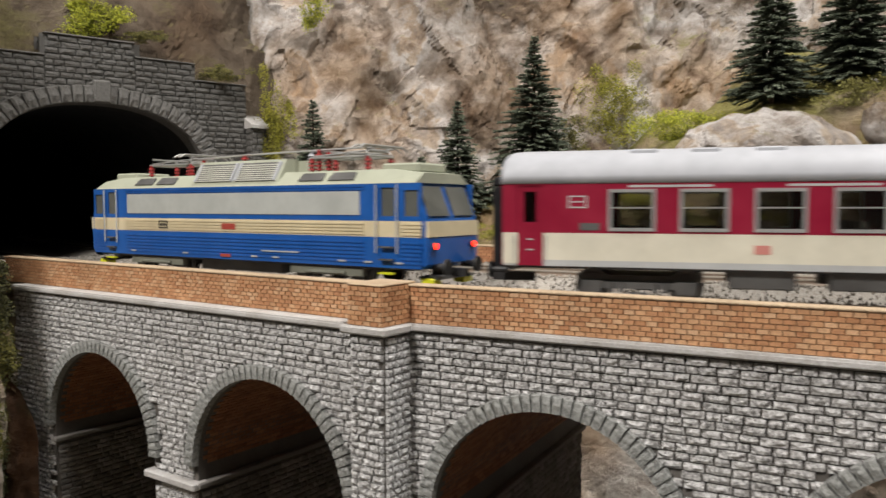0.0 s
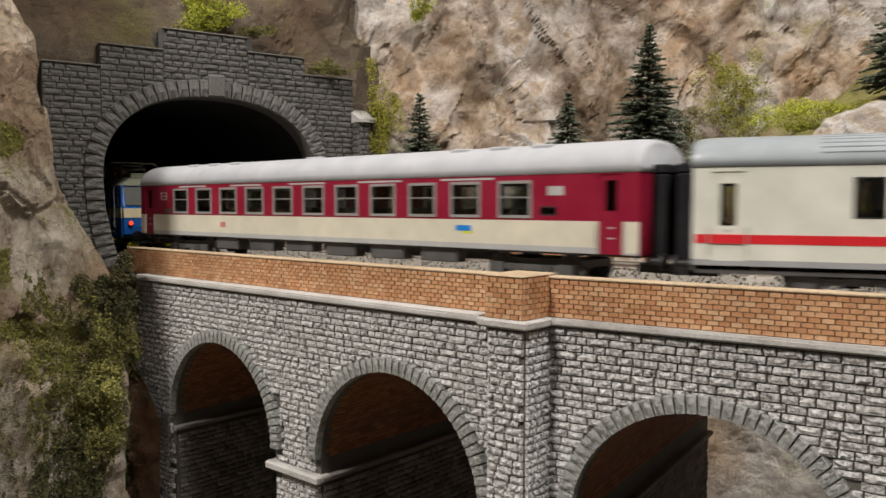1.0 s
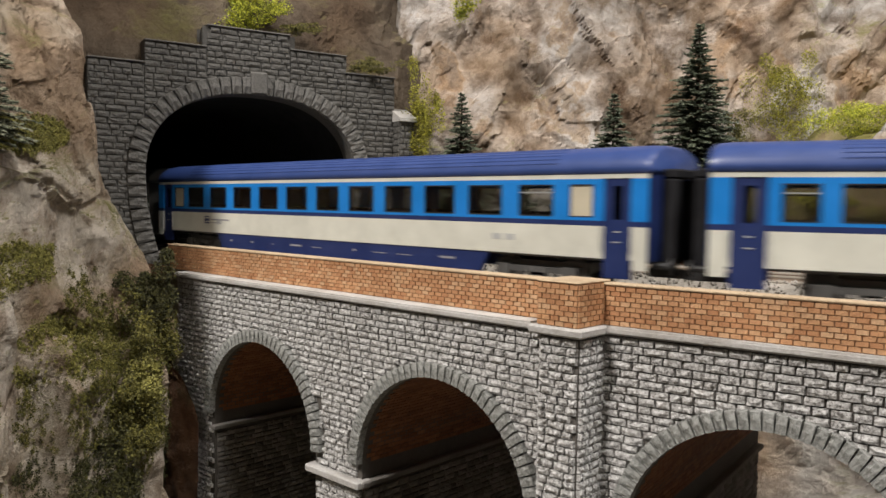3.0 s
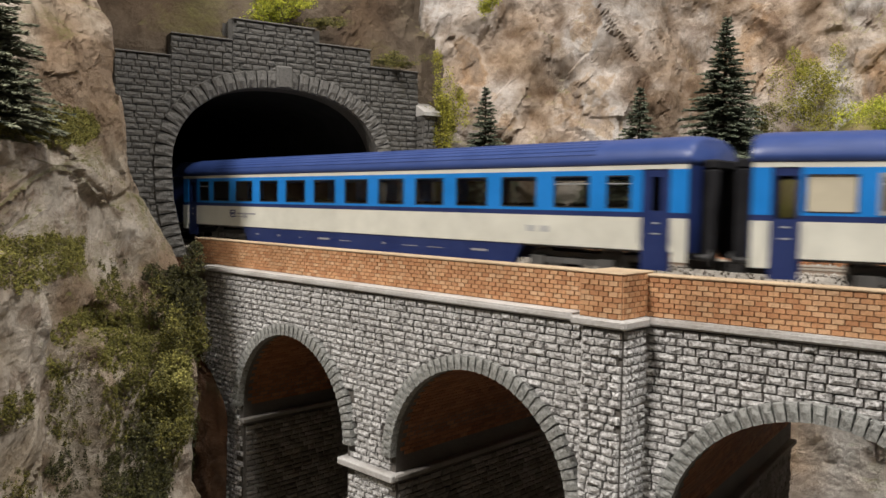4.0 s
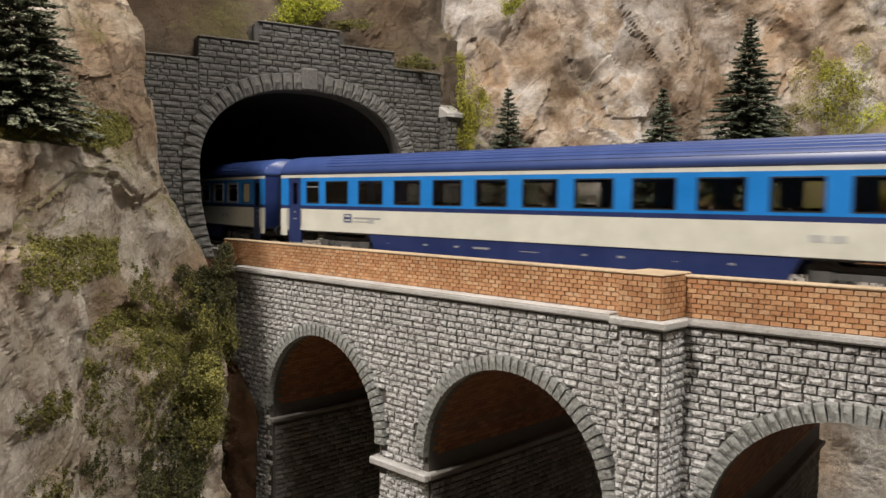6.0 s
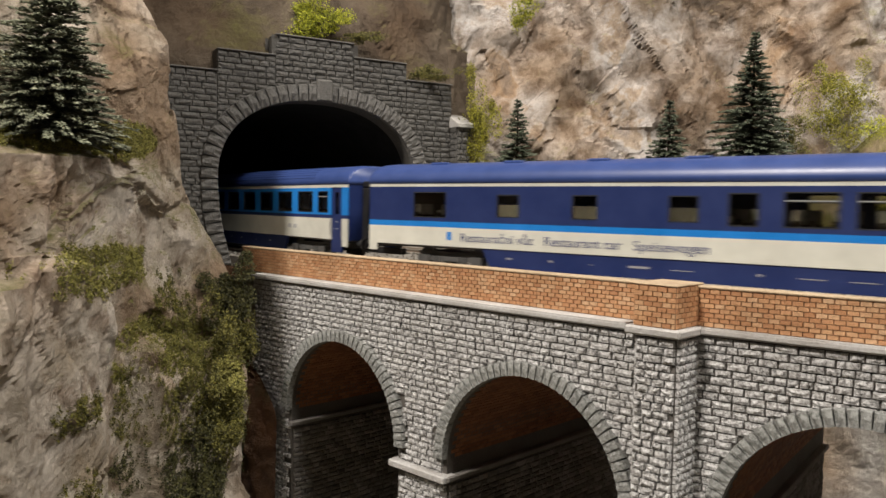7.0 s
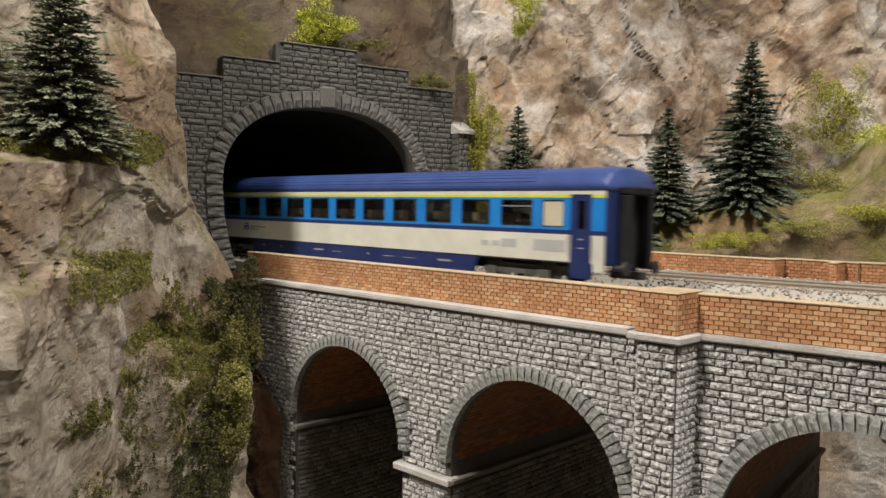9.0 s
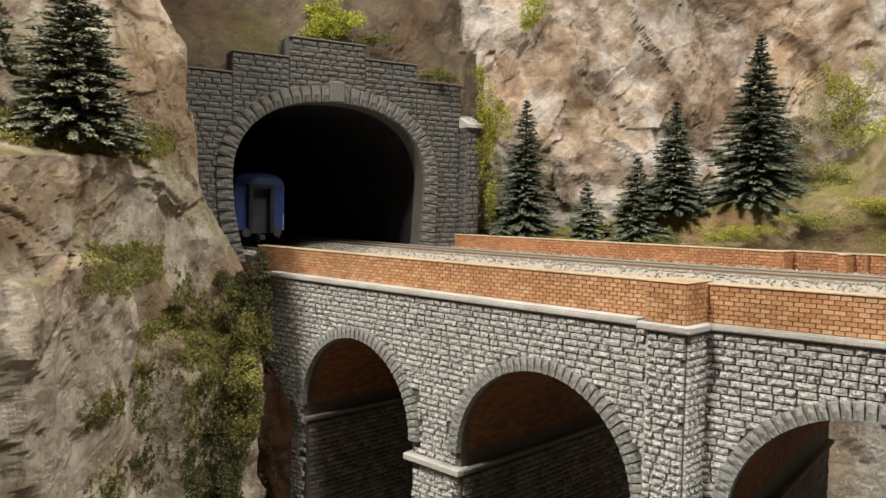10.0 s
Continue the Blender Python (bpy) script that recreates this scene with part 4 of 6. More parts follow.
# ---- plants ----
def fir(height, width, seed, needles):
    """Tapered trunk and a crown of drooping twigs in whorls. Returns the two meshes."""
    r = random.Random(seed)
    bm = bmesh.new()
    rod(bm, (0, 0, -4), (0, 0, height * 0.97), height * 0.022, height * 0.004, 7)
    for i in range(5):
        a = i * 1.3
        rod(bm, (0, 0, height * 0.1), (math.cos(a) * width * 0.25, math.sin(a) * width * 0.25, height * 0.09), 0.5, 0.2, 4)
    trunk = link_mesh("trunk", bm, M_BARK)
    v, f = [], []

    def blade(o, d, up, ln, wd):
        s = d.cross(up).normalized() * wd
        b = len(v)
        v.extend([o, o + d * ln * 0.45 + s - up * ln * 0.05, o + d * ln, o + d * ln * 0.45 - s - up * ln * 0.05, o + d * ln * 0.4 + up * wd * 0.7])
        f.extend([(b, b + 1, b + 4), (b + 1, b + 2, b + 4), (b + 2, b + 3, b + 4), (b + 3, b, b + 4)])

    whorls = max(10, int(height / 2.7))
    for k in range(whorls):
        t = k / (whorls - 1)
        z = height * (0.05 + 0.93 * t)
        reach = width / 2 * ((1 - t) ** 0.82) * (0.85 + 0.3 * r.random()) + 0.7
        n = max(6, int(8 + 12 * (1 - t)))
        for i in range(n):
            a = (i + r.random() * 0.9) * math.tau / n
            ln = reach * (0.65 + 0.5 * r.random())
            droop = -0.12 - 0.25 * r.random() + 0.35 * t
            d = Vector((math.cos(a), math.sin(a), droop)).normalized()
            side = Vector((-math.sin(a), math.cos(a), 0))
            o = Vector((0, 0, z + (r.random() - 0.5) * 2))
            steps = max(2, int(ln / 1.5))
            for j in range(steps):
                q = o + d * ln * (0.18 + 0.82 * j / steps)
                tw = 1.4 + 1.4 * r.random() + (1 - j / steps) * ln * 0.10
                for sgn in (-1, 1, -1, 1):
                    dd = (d + side * sgn * (0.3 + 1.0 * r.random()) + Z * (r.random() - 0.45) * 0.6).normalized()
                    blade(q, dd, Z, tw, 0.55 + 0.3 * r.random())
                dd = (d + Z * (r.random() - 0.3) * 0.9 + side * (r.random() - 0.5)).normalized()
                blade(q, dd, Z, tw * 1.1, 0.48)
    me = bpy.data.meshes.new("crown")
    me.from_pydata([tuple(p * K) for p in v], [], f)
    me.materials.append(needles)
    return trunk, me


def plant_fir(at, height, width, seed, label, group):
    ob = thing("fir_tree", label, "tree", Matrix.Translation(Vector(at) * K) @ Matrix.Rotation(seed, 4, "Z"), group)
    for me in fir(height, width, seed, M_PINE_FROST if "buttress" in group else M_PINE):
        c = new(me.name.split(".")[0], me)
        c.parent = ob


def bush(at, size, n, mat, seed, label, name="bush", fine=0.75):
    """Clump of torn flock: many small flakes on a few lobes, with gaps."""
    r = random.Random(seed)
    lobes = [(Vector((r.gauss(0, 0.5) * size[0], r.gauss(0, 0.5) * size[1], r.gauss(0, 0.46) * size[2])), 0.2 + 0.28 * r.random()) for _ in range(24)]
    v, f = [], []
    for _ in range(n * 4):
        c, s = r.choice(lobes)
        d = Vector((r.gauss(0, 1), r.gauss(0, 1), r.gauss(0, 1))).normalized()
        o = c + Vector((d.x * size[0], d.y * size[1], d.z * size[2])) * s * (0.45 + 0.6 * r.random())
        e = (0.4 + 0.55 * r.random()) * fine
        b = len(v)
        a1 = Vector((r.gauss(0, 1), r.gauss(0, 1), r.gauss(0, 1))).normalized() * e
        a2 = a1.orthogonal().normalized() * e
        v.extend([o - a1, o + a2 * 0.8, o + a1, o - a2 * 0.8, o + d * e * 0.6])
        f.extend([(b, b + 1, b + 4), (b + 1, b + 2, b + 4), (b + 2, b + 3, b + 4), (b + 3, b, b + 4)])
    me = bpy.data.meshes.new(name)
    me.from_pydata([tuple(p * K) for p in v], [], f)
    me.materials.append(mat)
    ob = tagged(new(name, me), label, "bush")
    ob.location = Vector(at) * K
    return ob


def plants():
    g = "fir trees on the slope"
    plant_fir((-58, 546, 303), 92, 48, 1, "slender dark green fir behind the far parapet", g)
    plant_fir((-18, 536, 304), 37, 32, 2, "small young fir behind the far parapet", g)
    plant_fir((12, 528, 305), 53, 42, 3, "small bushy fir behind the far parapet", g)
    plant_fir((35, 537, 322), 71, 44, 4, "slender frosted fir on the slope", g)
    plant_fir((83, 538, 330), 104, 64, 5, "tall dark green fir under the cliff", g)
    plant_fir((216, 500, 390), 78, 52, 6, "dark fir on the upper ledge", g)
    plant_fir((262, 498, 400), 84, 60, 7, "broad dark fir on the upper ledge", g)
    plant_fir((320, 490, 402), 80, 56, 11, "dark fir at the end of the ledge", g)
    g = "fir trees on the rock buttress"
    plant_fir((-226, 324, 350), 76, 56, 8, "dense frosted fir on the mossy rock ledge", g)
    plant_fir((-264, 318, 348), 68, 54, 9, "dense fir at the back of the rock ledge", g)
    bush((-178, 498, 438), (21, 11, 13), 1700, M_LIME, 21, "bright lime-green flock bush above the portal")
    bush((-58, 540, 452), (12, 8, 15), 800, M_LIME, 22, "bright lime-green flock tuft on the cliff")
    bush((-84, 548, 376), (12, 9, 33), 2000, M_MOSS, 23, "yellow-green climbing flock beside the portal")
    bush((-80, 552, 330), (8, 8, 22), 700, M_OLIVE, 24, "olive climbing flock beside the portal")
    bush((136, 557, 396), (20, 9, 27), 2200, M_MOSS, 25, "yellow-green moss cushion on the cliff")
    bush((128, 545, 346), (18, 10, 14), 900, M_GREEN, 26, "yellow-green bush under the cliff")
    bush((108, 552, 372), (13, 8, 15), 700, M_OLIVE, 35, "olive flock clump on the cliff foot")
    bush((172, 505, 372), (32, 15, 13), 1900, M_LIME, 27, "bright yellow-green bush on the slope")
    bush((255, 480, 392), (34, 14, 13), 1500, M_GREEN, 28, "green bush beside the boulder")
    bush((300, 470, 394), (30, 14, 13), 1200, M_OLIVE, 29, "olive bush beside the boulder")
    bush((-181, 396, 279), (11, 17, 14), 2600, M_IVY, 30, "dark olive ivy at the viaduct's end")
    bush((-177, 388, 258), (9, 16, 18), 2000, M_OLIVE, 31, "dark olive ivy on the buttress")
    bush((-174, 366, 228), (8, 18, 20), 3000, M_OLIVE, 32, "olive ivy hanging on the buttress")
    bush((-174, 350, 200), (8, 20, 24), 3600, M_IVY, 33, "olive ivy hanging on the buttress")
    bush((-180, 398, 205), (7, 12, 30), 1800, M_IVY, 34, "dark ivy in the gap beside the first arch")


def turf_patches():
    """Flock glued on the buttress: flakes spread over patches of its own surface, ragged at the rim."""
    r = random.Random(77)
    spots = [Vector(buttress(r.uniform(0.2, 0.95), r.uniform(0.2, 0.8))) for _ in range(36000)]
    patches = ((312, 352, 40, 9, M_GREEN, "mossy turf under the firs on the rock ledge"), (352, 352, 24, 9, M_GREEN, "mossy turf at the end of the rock ledge"),
               (322, 298, 46, 11, M_GREEN, "strip of moss along a rock ledge"), (356, 262, 32, 14, M_GREEN, "broad moss cushion on the buttress"),
               (336, 238, 10, 18, M_OLIVE, "olive moss running down a rock cleft"), (300, 246, 16, 8, M_OLIVE, "olive moss on a low rock step"),
               (300, 205, 18, 20, M_OLIVE, "dull moss at the foot of the buttress"), (370, 240, 24, 52, M_OLIVE, "olive moss under the ivy"),
               (346, 200, 26, 30, M_IVY, "dark moss low on the buttress"))
    for k, (cy, cz, sy, sz, mat, label) in enumerate(patches):
        v, f = [], []
        for p in spots:
            rag = 0.45 * noise.noise(p * 0.09 + Vector((k * 9.0, 0, 0))) + 0.3 * noise.noise(p * 0.3)
            if ((p.y - cy) / sy) ** 2 + ((p.z - cz) / sz) ** 2 > 0.75 + rag * 1.4:
                continue
            for _ in range(15):
                o = p + Vector((r.uniform(0.0, 0.8), r.gauss(0, 0.9), r.gauss(0, 0.9)))
                e = 0.22 + 0.3 * r.random()
                a1 = Vector((r.gauss(0, 1), r.gauss(0, 1), r.gauss(0, 1))).normalized() * e
                a2 = a1.orthogonal().normalized() * e
                b = len(v)
                v += [o - a1, o + a2 * 0.8, o + a1, o - a2 * 0.8, o + Vector((e * 0.5, 0, e * 0.3))]
                f += [(b, b + 1, b + 4), (b + 1, b + 2, b + 4), (b + 2, b + 3, b + 4), (b + 3, b, b + 4)]
        me = bpy.data.meshes.new("moss")
        me.from_pydata([tuple(q * K) for q in v], [], f)
        me.materials.append(mat)
        tagged(new("moss", me), label, "moss", kind="stuff")


def more_ivy():
    for k, (x, y, z, sx, m) in enumerate(((62, 505, 312, 20, M_MOSS), (105, 505, 322, 22, M_GREEN), (140, 492, 330, 20, M_MOSS), (24, 512, 305, 16, M_OLIVE), (160, 470, 320, 22, M_GREEN), (200, 452, 322, 24, M_MOSS))):
        bush((x, y, z), (sx, 12, 5), 1500, m, 60 + k, "low yellow-green grass tuft on the slope", "grass_tuft", 0.5)
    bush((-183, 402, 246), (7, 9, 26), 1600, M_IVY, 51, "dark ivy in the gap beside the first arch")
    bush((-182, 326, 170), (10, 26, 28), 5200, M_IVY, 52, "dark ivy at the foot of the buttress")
    bush((-174, 372, 244), (7, 14, 10), 1500, M_GREEN, 54, "yellow-green ivy on the buttress", fine=0.8)
    bush((-112, 534, 410), (15, 6, 5), 900, M_OLIVE, 55, "olive turf on the portal's shoulder", fine=0.6)
    bush((-150, 508, 428), (14, 5, 4), 600, M_OLIVE, 56, "olive turf on the portal's top", fine=0.6)
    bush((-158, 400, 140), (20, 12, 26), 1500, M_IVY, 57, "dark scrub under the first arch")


def earth_bank(u, v):
    """Dark soil between the rock and the viaduct's end."""
    z = 58 + 236 * v
    x = -215 + (37 + 22 * step_up(240, z, 36.0)) * u
    y = 425 - 0.62 * (x + 215)
    d = crag(Vector((x, y, z)), 6.0, Vector((1, 1, 1)))
    return (x, y - d, z)


# ---- station yard past the buttress ----
def yard():
    ax = (0.888, -0.46)
    m = placed(-262, 362, 0, ax)
    bm = bmesh.new()
    box(bm, -700, 28, -150, 420, 190, 226)
    structure("yard_board", bm, M_WOOD, "bare wooden board beside the buttress", "board", m)
    sleeper = link_mesh("sleeper", soft_box(-1.4, 1.4, -14.5, 14.5, 228, 230, 0.25), M_SLEEPER)
    for y in (0, 92):
        bm = bmesh.new()
        sweep(bm, [[(x, y - 26, 226), (x, y - 18, 229), (x, y + 18, 229), (x, y + 26, 226)] for x in (-680, 24)], True)
        structure("cork_bed", bm, paint("cork", (0.42, 0.24, 0.09), 0.9, wear=0.4, scale=150), "crumbly orange cork trackbed", "trackbed", m)
        t = thing("yard_track", "yard track with dark brown sleepers", "track", m, "yard tracks", "structure")
        for g in (-8.6, 8.6):
            bm = bmesh.new()
            box(bm, -680, 24, y + g - 0.5, y + g + 0.5, 229.8, 232.2)
            part("rail", bm, M_RAIL, t)
        for x in np.arange(-400, 22, 8.5):
            ob = new("sleeper", sleeper)
            ob.parent = t
            ob.matrix_basis = Matrix.Translation((x * K, y * K, 0))
    structure("platform", soft_box(-680, 20, 150, 210, 226, 238, 1), M_LGREY, "pale grey station platform", "platform", m)


hall()
viaduct()
railway()
tunnel_portal()
landscape()
plants()
more_ivy()
turf_patches()
yard()


# ---- rolling stock: x forward, y to the left, z from the rail top ----
HALF, W = 155.4, 16.2


def cut_panel(bm, x0, x1, z0, z1, y0, y1, holes):
    """A panel with rectangular holes (x0, x1, z0, z1) cut right through it."""
    zs = sorted({z0, z1, *[z for h in holes for z in h[2:] if z0 < z < z1]})
    for za, zb in zip(zs, zs[1:]):
        mid = (za + zb) / 2
        x = x0
        for h in sorted(h for h in holes if h[2] < mid < h[3] and h[1] > x0 and h[0] < x1):
            if h[0] > x + 0.01:
                box(bm, x, h[0], y0, y1, za, zb)
            x = max(x, h[1])
        if x < x1 - 0.01:
            box(bm, x, x1, y0, y1, za, zb)


def window(parent, sgn, xc, w, z0, z1, style, half=W):
    """style: plain, vent (top light), silver (bright frame and bar), blind (frosted), half (frosted below)."""
    y = sgn * (half - 0.45)
    bm = bmesh.new()
    box(bm, xc - w / 2, xc + w / 2, y - 0.12, y + 0.12, z0, z1)
    win = part("window", bm, M_BLIND if style == "blind" else M_GLASS, parent, "frosted pane" if style == "blind" else "")
    fm, fw, out = {"silver": (M_SILVER, 1.0, 0.35), "framed": (M_SILVER, 1.15, 0.3)}.get(style, (M_BLACK, 0.4, 0.06))
    bm = bmesh.new()
    ya, yb = sorted((sgn * (half - 0.8), sgn * (half + out)))
    for a, b, c, d in ((xc - w / 2 - fw * 0.5, xc - w / 2 + fw * 0.5, z0 - fw * 0.5, z1 + fw * 0.5), (xc + w / 2 - fw * 0.5, xc + w / 2 + fw * 0.5, z0 - fw * 0.5, z1 + fw * 0.5),
                       (xc - w / 2 + fw * 0.5, xc + w / 2 - fw * 0.5, z0 - fw * 0.5, z0 + fw * 0.5), (xc - w / 2 + fw * 0.5, xc + w / 2 - fw * 0.5, z1 - fw * 0.5, z1 + fw * 0.5)):
        box(bm, a, b, ya, yb, c, d)
    part("frame", bm, fm, win)
    zb = {"silver": z0 + (z1 - z0) * 0.56, "framed": z0 + (z1 - z0) * 0.76, "vent": z0 + (z1 - z0) * 0.76}.get(style)
    if zb:
        bm = bmesh.new()
        box(bm, xc - w / 2 + fw * 0.5, xc + w / 2 - fw * 0.5, ya, yb, zb - 0.2, zb + 0.2)
        part("glazing_bar", bm, M_SILVER if style != "vent" else M_GREY, win)
    if style == "half":
        bm = bmesh.new()
        box(bm, xc - w / 2 + 0.3, xc + w / 2 - 0.3, y - 0.5, y - 0.2, z0, z0 + (z1 - z0) * 0.55) if sgn > 0 else box(bm, xc - w / 2 + 0.3, xc + w / 2 - 0.3, y + 0.2, y + 0.5, z0, z0 + (z1 - z0) * 0.55)
        part("blind", bm, M_BLIND, win, "pale lowered blind")
    return win


def roof_section(half, zlo, ztop, scale=1.0, n=18):
    pts = []
    for i in range(n + 1):
        a = math.pi * i / n
        ca, sa = math.cos(a), math.sin(a)
        pts.append((half * math.copysign(abs(ca) ** 0.72, ca) * (0.97 + 0.03 * scale), zlo + (ztop - zlo) * sa ** 0.85 * scale))
    return pts


def coach_half(half):
    """Half the length of the coach that is built next."""
    global HALF
    HALF = half


def coach_roof(parent, mat, zlo, ztop, ribs, smooth_end=True, vents=()):
    bm = bmesh.new()
    secs = []
    for x, sc in ((-HALF, 0.84), (-HALF + 0.8, 0.93), (-HALF + 2.5, 0.98), (-HALF + 6, 1.0), (HALF - 6, 1.0), (HALF - 2.5, 0.98), (HALF - 0.8, 0.93), (HALF, 0.84)):
        secs.append([(x, y, z) for y, z in roof_section(W + 0.15, zlo, ztop, sc)])
    sweep(bm, secs, True)
    roof = part("roof", bm, mat, parent, smooth=True)
    if ribs:
        for i in (2, 3, 4, 5, 6, 7, 11, 12, 13, 14, 15, 16):
            y, z = roof_section(W + 0.15, zlo, ztop)[i]
            bm = bmesh.new()
            n = Vector((0, y, (z - zlo) * 1.6)).normalized()
            rod(bm, (-HALF + 34, y - n.y * 0.1, z - n.z * 0.1), (HALF - 34, y - n.y * 0.1, z - n.z * 0.1), 0.32, n=6)
            part("roof_rib", bm, mat, roof)
    for x, y, ln in vents:
        zz = zlo + (ztop - zlo) * (1 - (abs(y) / (W + 0.15)) ** 2.78) ** 0.425
        part("roof_vent", soft_box(x - ln / 2, x + ln / 2, y - 1.4, y + 1.4, zz - 1.2, zz + 0.7, 0.4), mat, roof)
    return roof


def bogie(parent, x):
    b = thing("bogie", "", "")
    b.parent = parent
    b.location = (x * K, 0, 0)
    bm = bmesh.new()
    box(bm, -19, 19, -10, 10, 6, 8.5)
    for sgn in (-1, 1):
        box(bm, -17, 17, sgn * 11.5 - 1, sgn * 11.5 + 1, 4.6, 6.6)
        for xx in (-14, 14):
            box(bm, xx - 3, xx + 3, sgn * 11.5 - 1.8, sgn * 11.5 + 1.8, 3.2, 7)
        for xx in (-8, -5, 5, 8):
            rod(bm, (xx, sgn * 12.4, 3.6), (xx, sgn * 12.4, 6.4), 0.9, n=6)
        rod(bm, (-3, sgn * 12.4, 2.6), (3, sgn * 12.4, 2.6), 1.0, n=6)
    part("bogie_frame", bm, M_DARKMETAL, b)
    for xx in (-14, 14):
        bm = bmesh.new()
        for sgn in (-1, 1):
            rod(bm, (xx, sgn * 7.6, 5.3), (xx, sgn * 9.8, 5.3), 5.3, n=20)
            rod(bm, (xx, sgn * 9.8, 5.3), (xx, sgn * 10.2, 5.3), 4.3, 3.8, n=20)
        rod(bm, (xx, -8, 5.3), (xx, 8, 5.3), 1.1)
        part("wheelset", bm, M_DARKMETAL, b, "dull steel wheelset")
    return b


def coach_end(parent, sgn, mat, bottom, top):
    x = sgn * HALF
    bm = bmesh.new()
    xa, xb = sorted((x - sgn * 1.2, x - sgn * 0.2))
    for y0, y1 in ((-W + 0.4, -6), (6, W - 0.4)):
        box(bm, xa, xb, y0, y1, bottom, top)
    box(bm, xa, xb, -6, 6, 36, top)
    end = part("end_wall", bm, mat, parent)
    xa, xb = sorted((x - sgn * 0.6, x + sgn * 4.6))
    for a, b, c, d in ((-8.2, -5.4, 9, 36.4), (5.4, 8.2, 9, 36.4), (-8.2, 8.2, 36.5, 39.4)):
        part("gangway", soft_box(xa, xb, a, b, c, d, 0.5), M_GANGWAY, end, "black rubber gangway roll")
    bm = bmesh.new()
    xa, xb = sorted((x - sgn * 1.6, x - sgn * 0.8))
    box(bm, xa, xb, -6, 6, 9, 36)
    part("end_door", bm, M_ENDDOOR, end, "dark grey end door")
    for y in (-10, 10):
        bm = bmesh.new()
        rod(bm, (x - sgn * 1, y, 9.5), (x + sgn * 4.5, y, 9.5), 1.1, n=10)
        rod(bm, (x + sgn * 4.5, y, 9.5), (x + sgn * 5.4, y, 9.5), 2.7, 2.5, n=14)
        part("buffer", bm, M_BLACK, parent, "black round buffer")
    bm = bmesh.new()
    xa, xb = sorted((x - sgn * 8, x + sgn * 6.5))
    box(bm, xa, xb, -1.6, 1.6, 5.2, 8)
    part("coupling", bm, M_BLACK, parent, "black close coupling")


def door(parent, sgn, x, w, z0, z1, mat, glass_z, glass_w):
    holes = [(x - glass_w / 2, x + glass_w / 2, *glass_z)]
    bm = bmesh.new()
    ya, yb = sorted((sgn * (W - 1.3), sgn * (W - 0.35)))
    cut_panel(bm, x - w / 2, x + w / 2, z0, z1, ya, yb, holes)
    d = part("door", bm, mat, parent)
    bm = bmesh.new()
    ya, yb = sorted((sgn * (W - 0.95), sgn * (W - 0.75)))
    box(bm, x - glass_w / 2, x + glass_w / 2, ya, yb, *glass_z)
    part("door_pane", bm, M_GLASS, d)
    bm = bmesh.new()
    ya, yb = sorted((sgn * (W - 0.3), sgn * (W + 0.35)))
    rod(bm, (x - w / 2 - 0.7, sgn * (W + 0.3), 13), (x - w / 2 - 0.7, sgn * (W + 0.3), 21), 0.22, n=5)
    rod(bm, (x + w / 2 + 0.7, sgn * (W + 0.3), 13), (x + w / 2 + 0.7, sgn * (W + 0.3), 21), 0.22, n=5)
    part("door_handrail", bm, M_SILVER, d)
    ya, yb = sorted((sgn * (W - 0.4), sgn * (W - 0.2)))
    for za, zb, ww in ((19.4, 19.9, 1.6), (16.2, 16.6, 2.2)):
        bm = bmesh.new()
        box(bm, x - ww / 2, x + ww / 2, ya, yb, za, zb)
        part("door_sign", bm, M_LGREY, d)


def seats(parent, heads):
    r = random.Random(4)
    bm = bmesh.new()
    for i in range(22):
        x = 128 - i * 12.0
        for y in (-9.5, 9.5):
            box(bm, x - 1.2, x + 1.2, y - 5, y + 5, 11.5, 25.5)
            box(bm, x + 1.2, x + 6, y - 5, y + 5, 11.5, 16)
    part("seats", bm, M_SEAT, parent, "rows of dark seats inside")
    if heads:
        bm = bmesh.new()
        for i in range(22):
            x = 128 - i * 12.0
            for y in (-12, -7, 7, 12):
                box(bm, x - 1.5, x + 1.5, y - 1.9, y + 1.9, 24.4, 29 if r.random() < 0.7 else 26.5)
        part("headrests", bm, M_HEADREST, parent, "pale headrest covers")


def lettering(parent, text, x, z, size, width, mat):
    """Raised print on the left side, reading towards the rear."""
    cu = bpy.data.curves.new("lettering", "FONT")
    cu.body, cu.size, cu.align_x, cu.extrude = text, size * K, "LEFT", 0.00004
    tmp = bpy.data.objects.new("lettering", cu)
    me = bpy.data.meshes.new_from_object(tmp)
    bpy.data.objects.remove(tmp)
    me.materials.append(mat)
    xs = [v.co.x for v in me.vertices]
    fx = width * K / max(1e-6, max(xs) - min(xs))
    ob = new("lettering", me)
    ob.parent = parent
    rot = Matrix(((-1, 0, 0, 0), (0, 0, 1, 0), (0, 1, 0, 0), (0, 0, 0, 1)))
    ob.matrix_basis = Matrix.Translation((x * K, (W + 0.12) * K, z * K)) @ rot @ Matrix.Diagonal((fx, 1, 1, 1))
    return ob


def bar(parent, x0, x1, z0, z1, mat, name="marking", half=W, proud=0.1):
    bm = bmesh.new()
    box(bm, min(x0, x1), max(x0, x1), half - 0.3, half + proud, z0, z1)
    return part(name, bm, mat, parent)


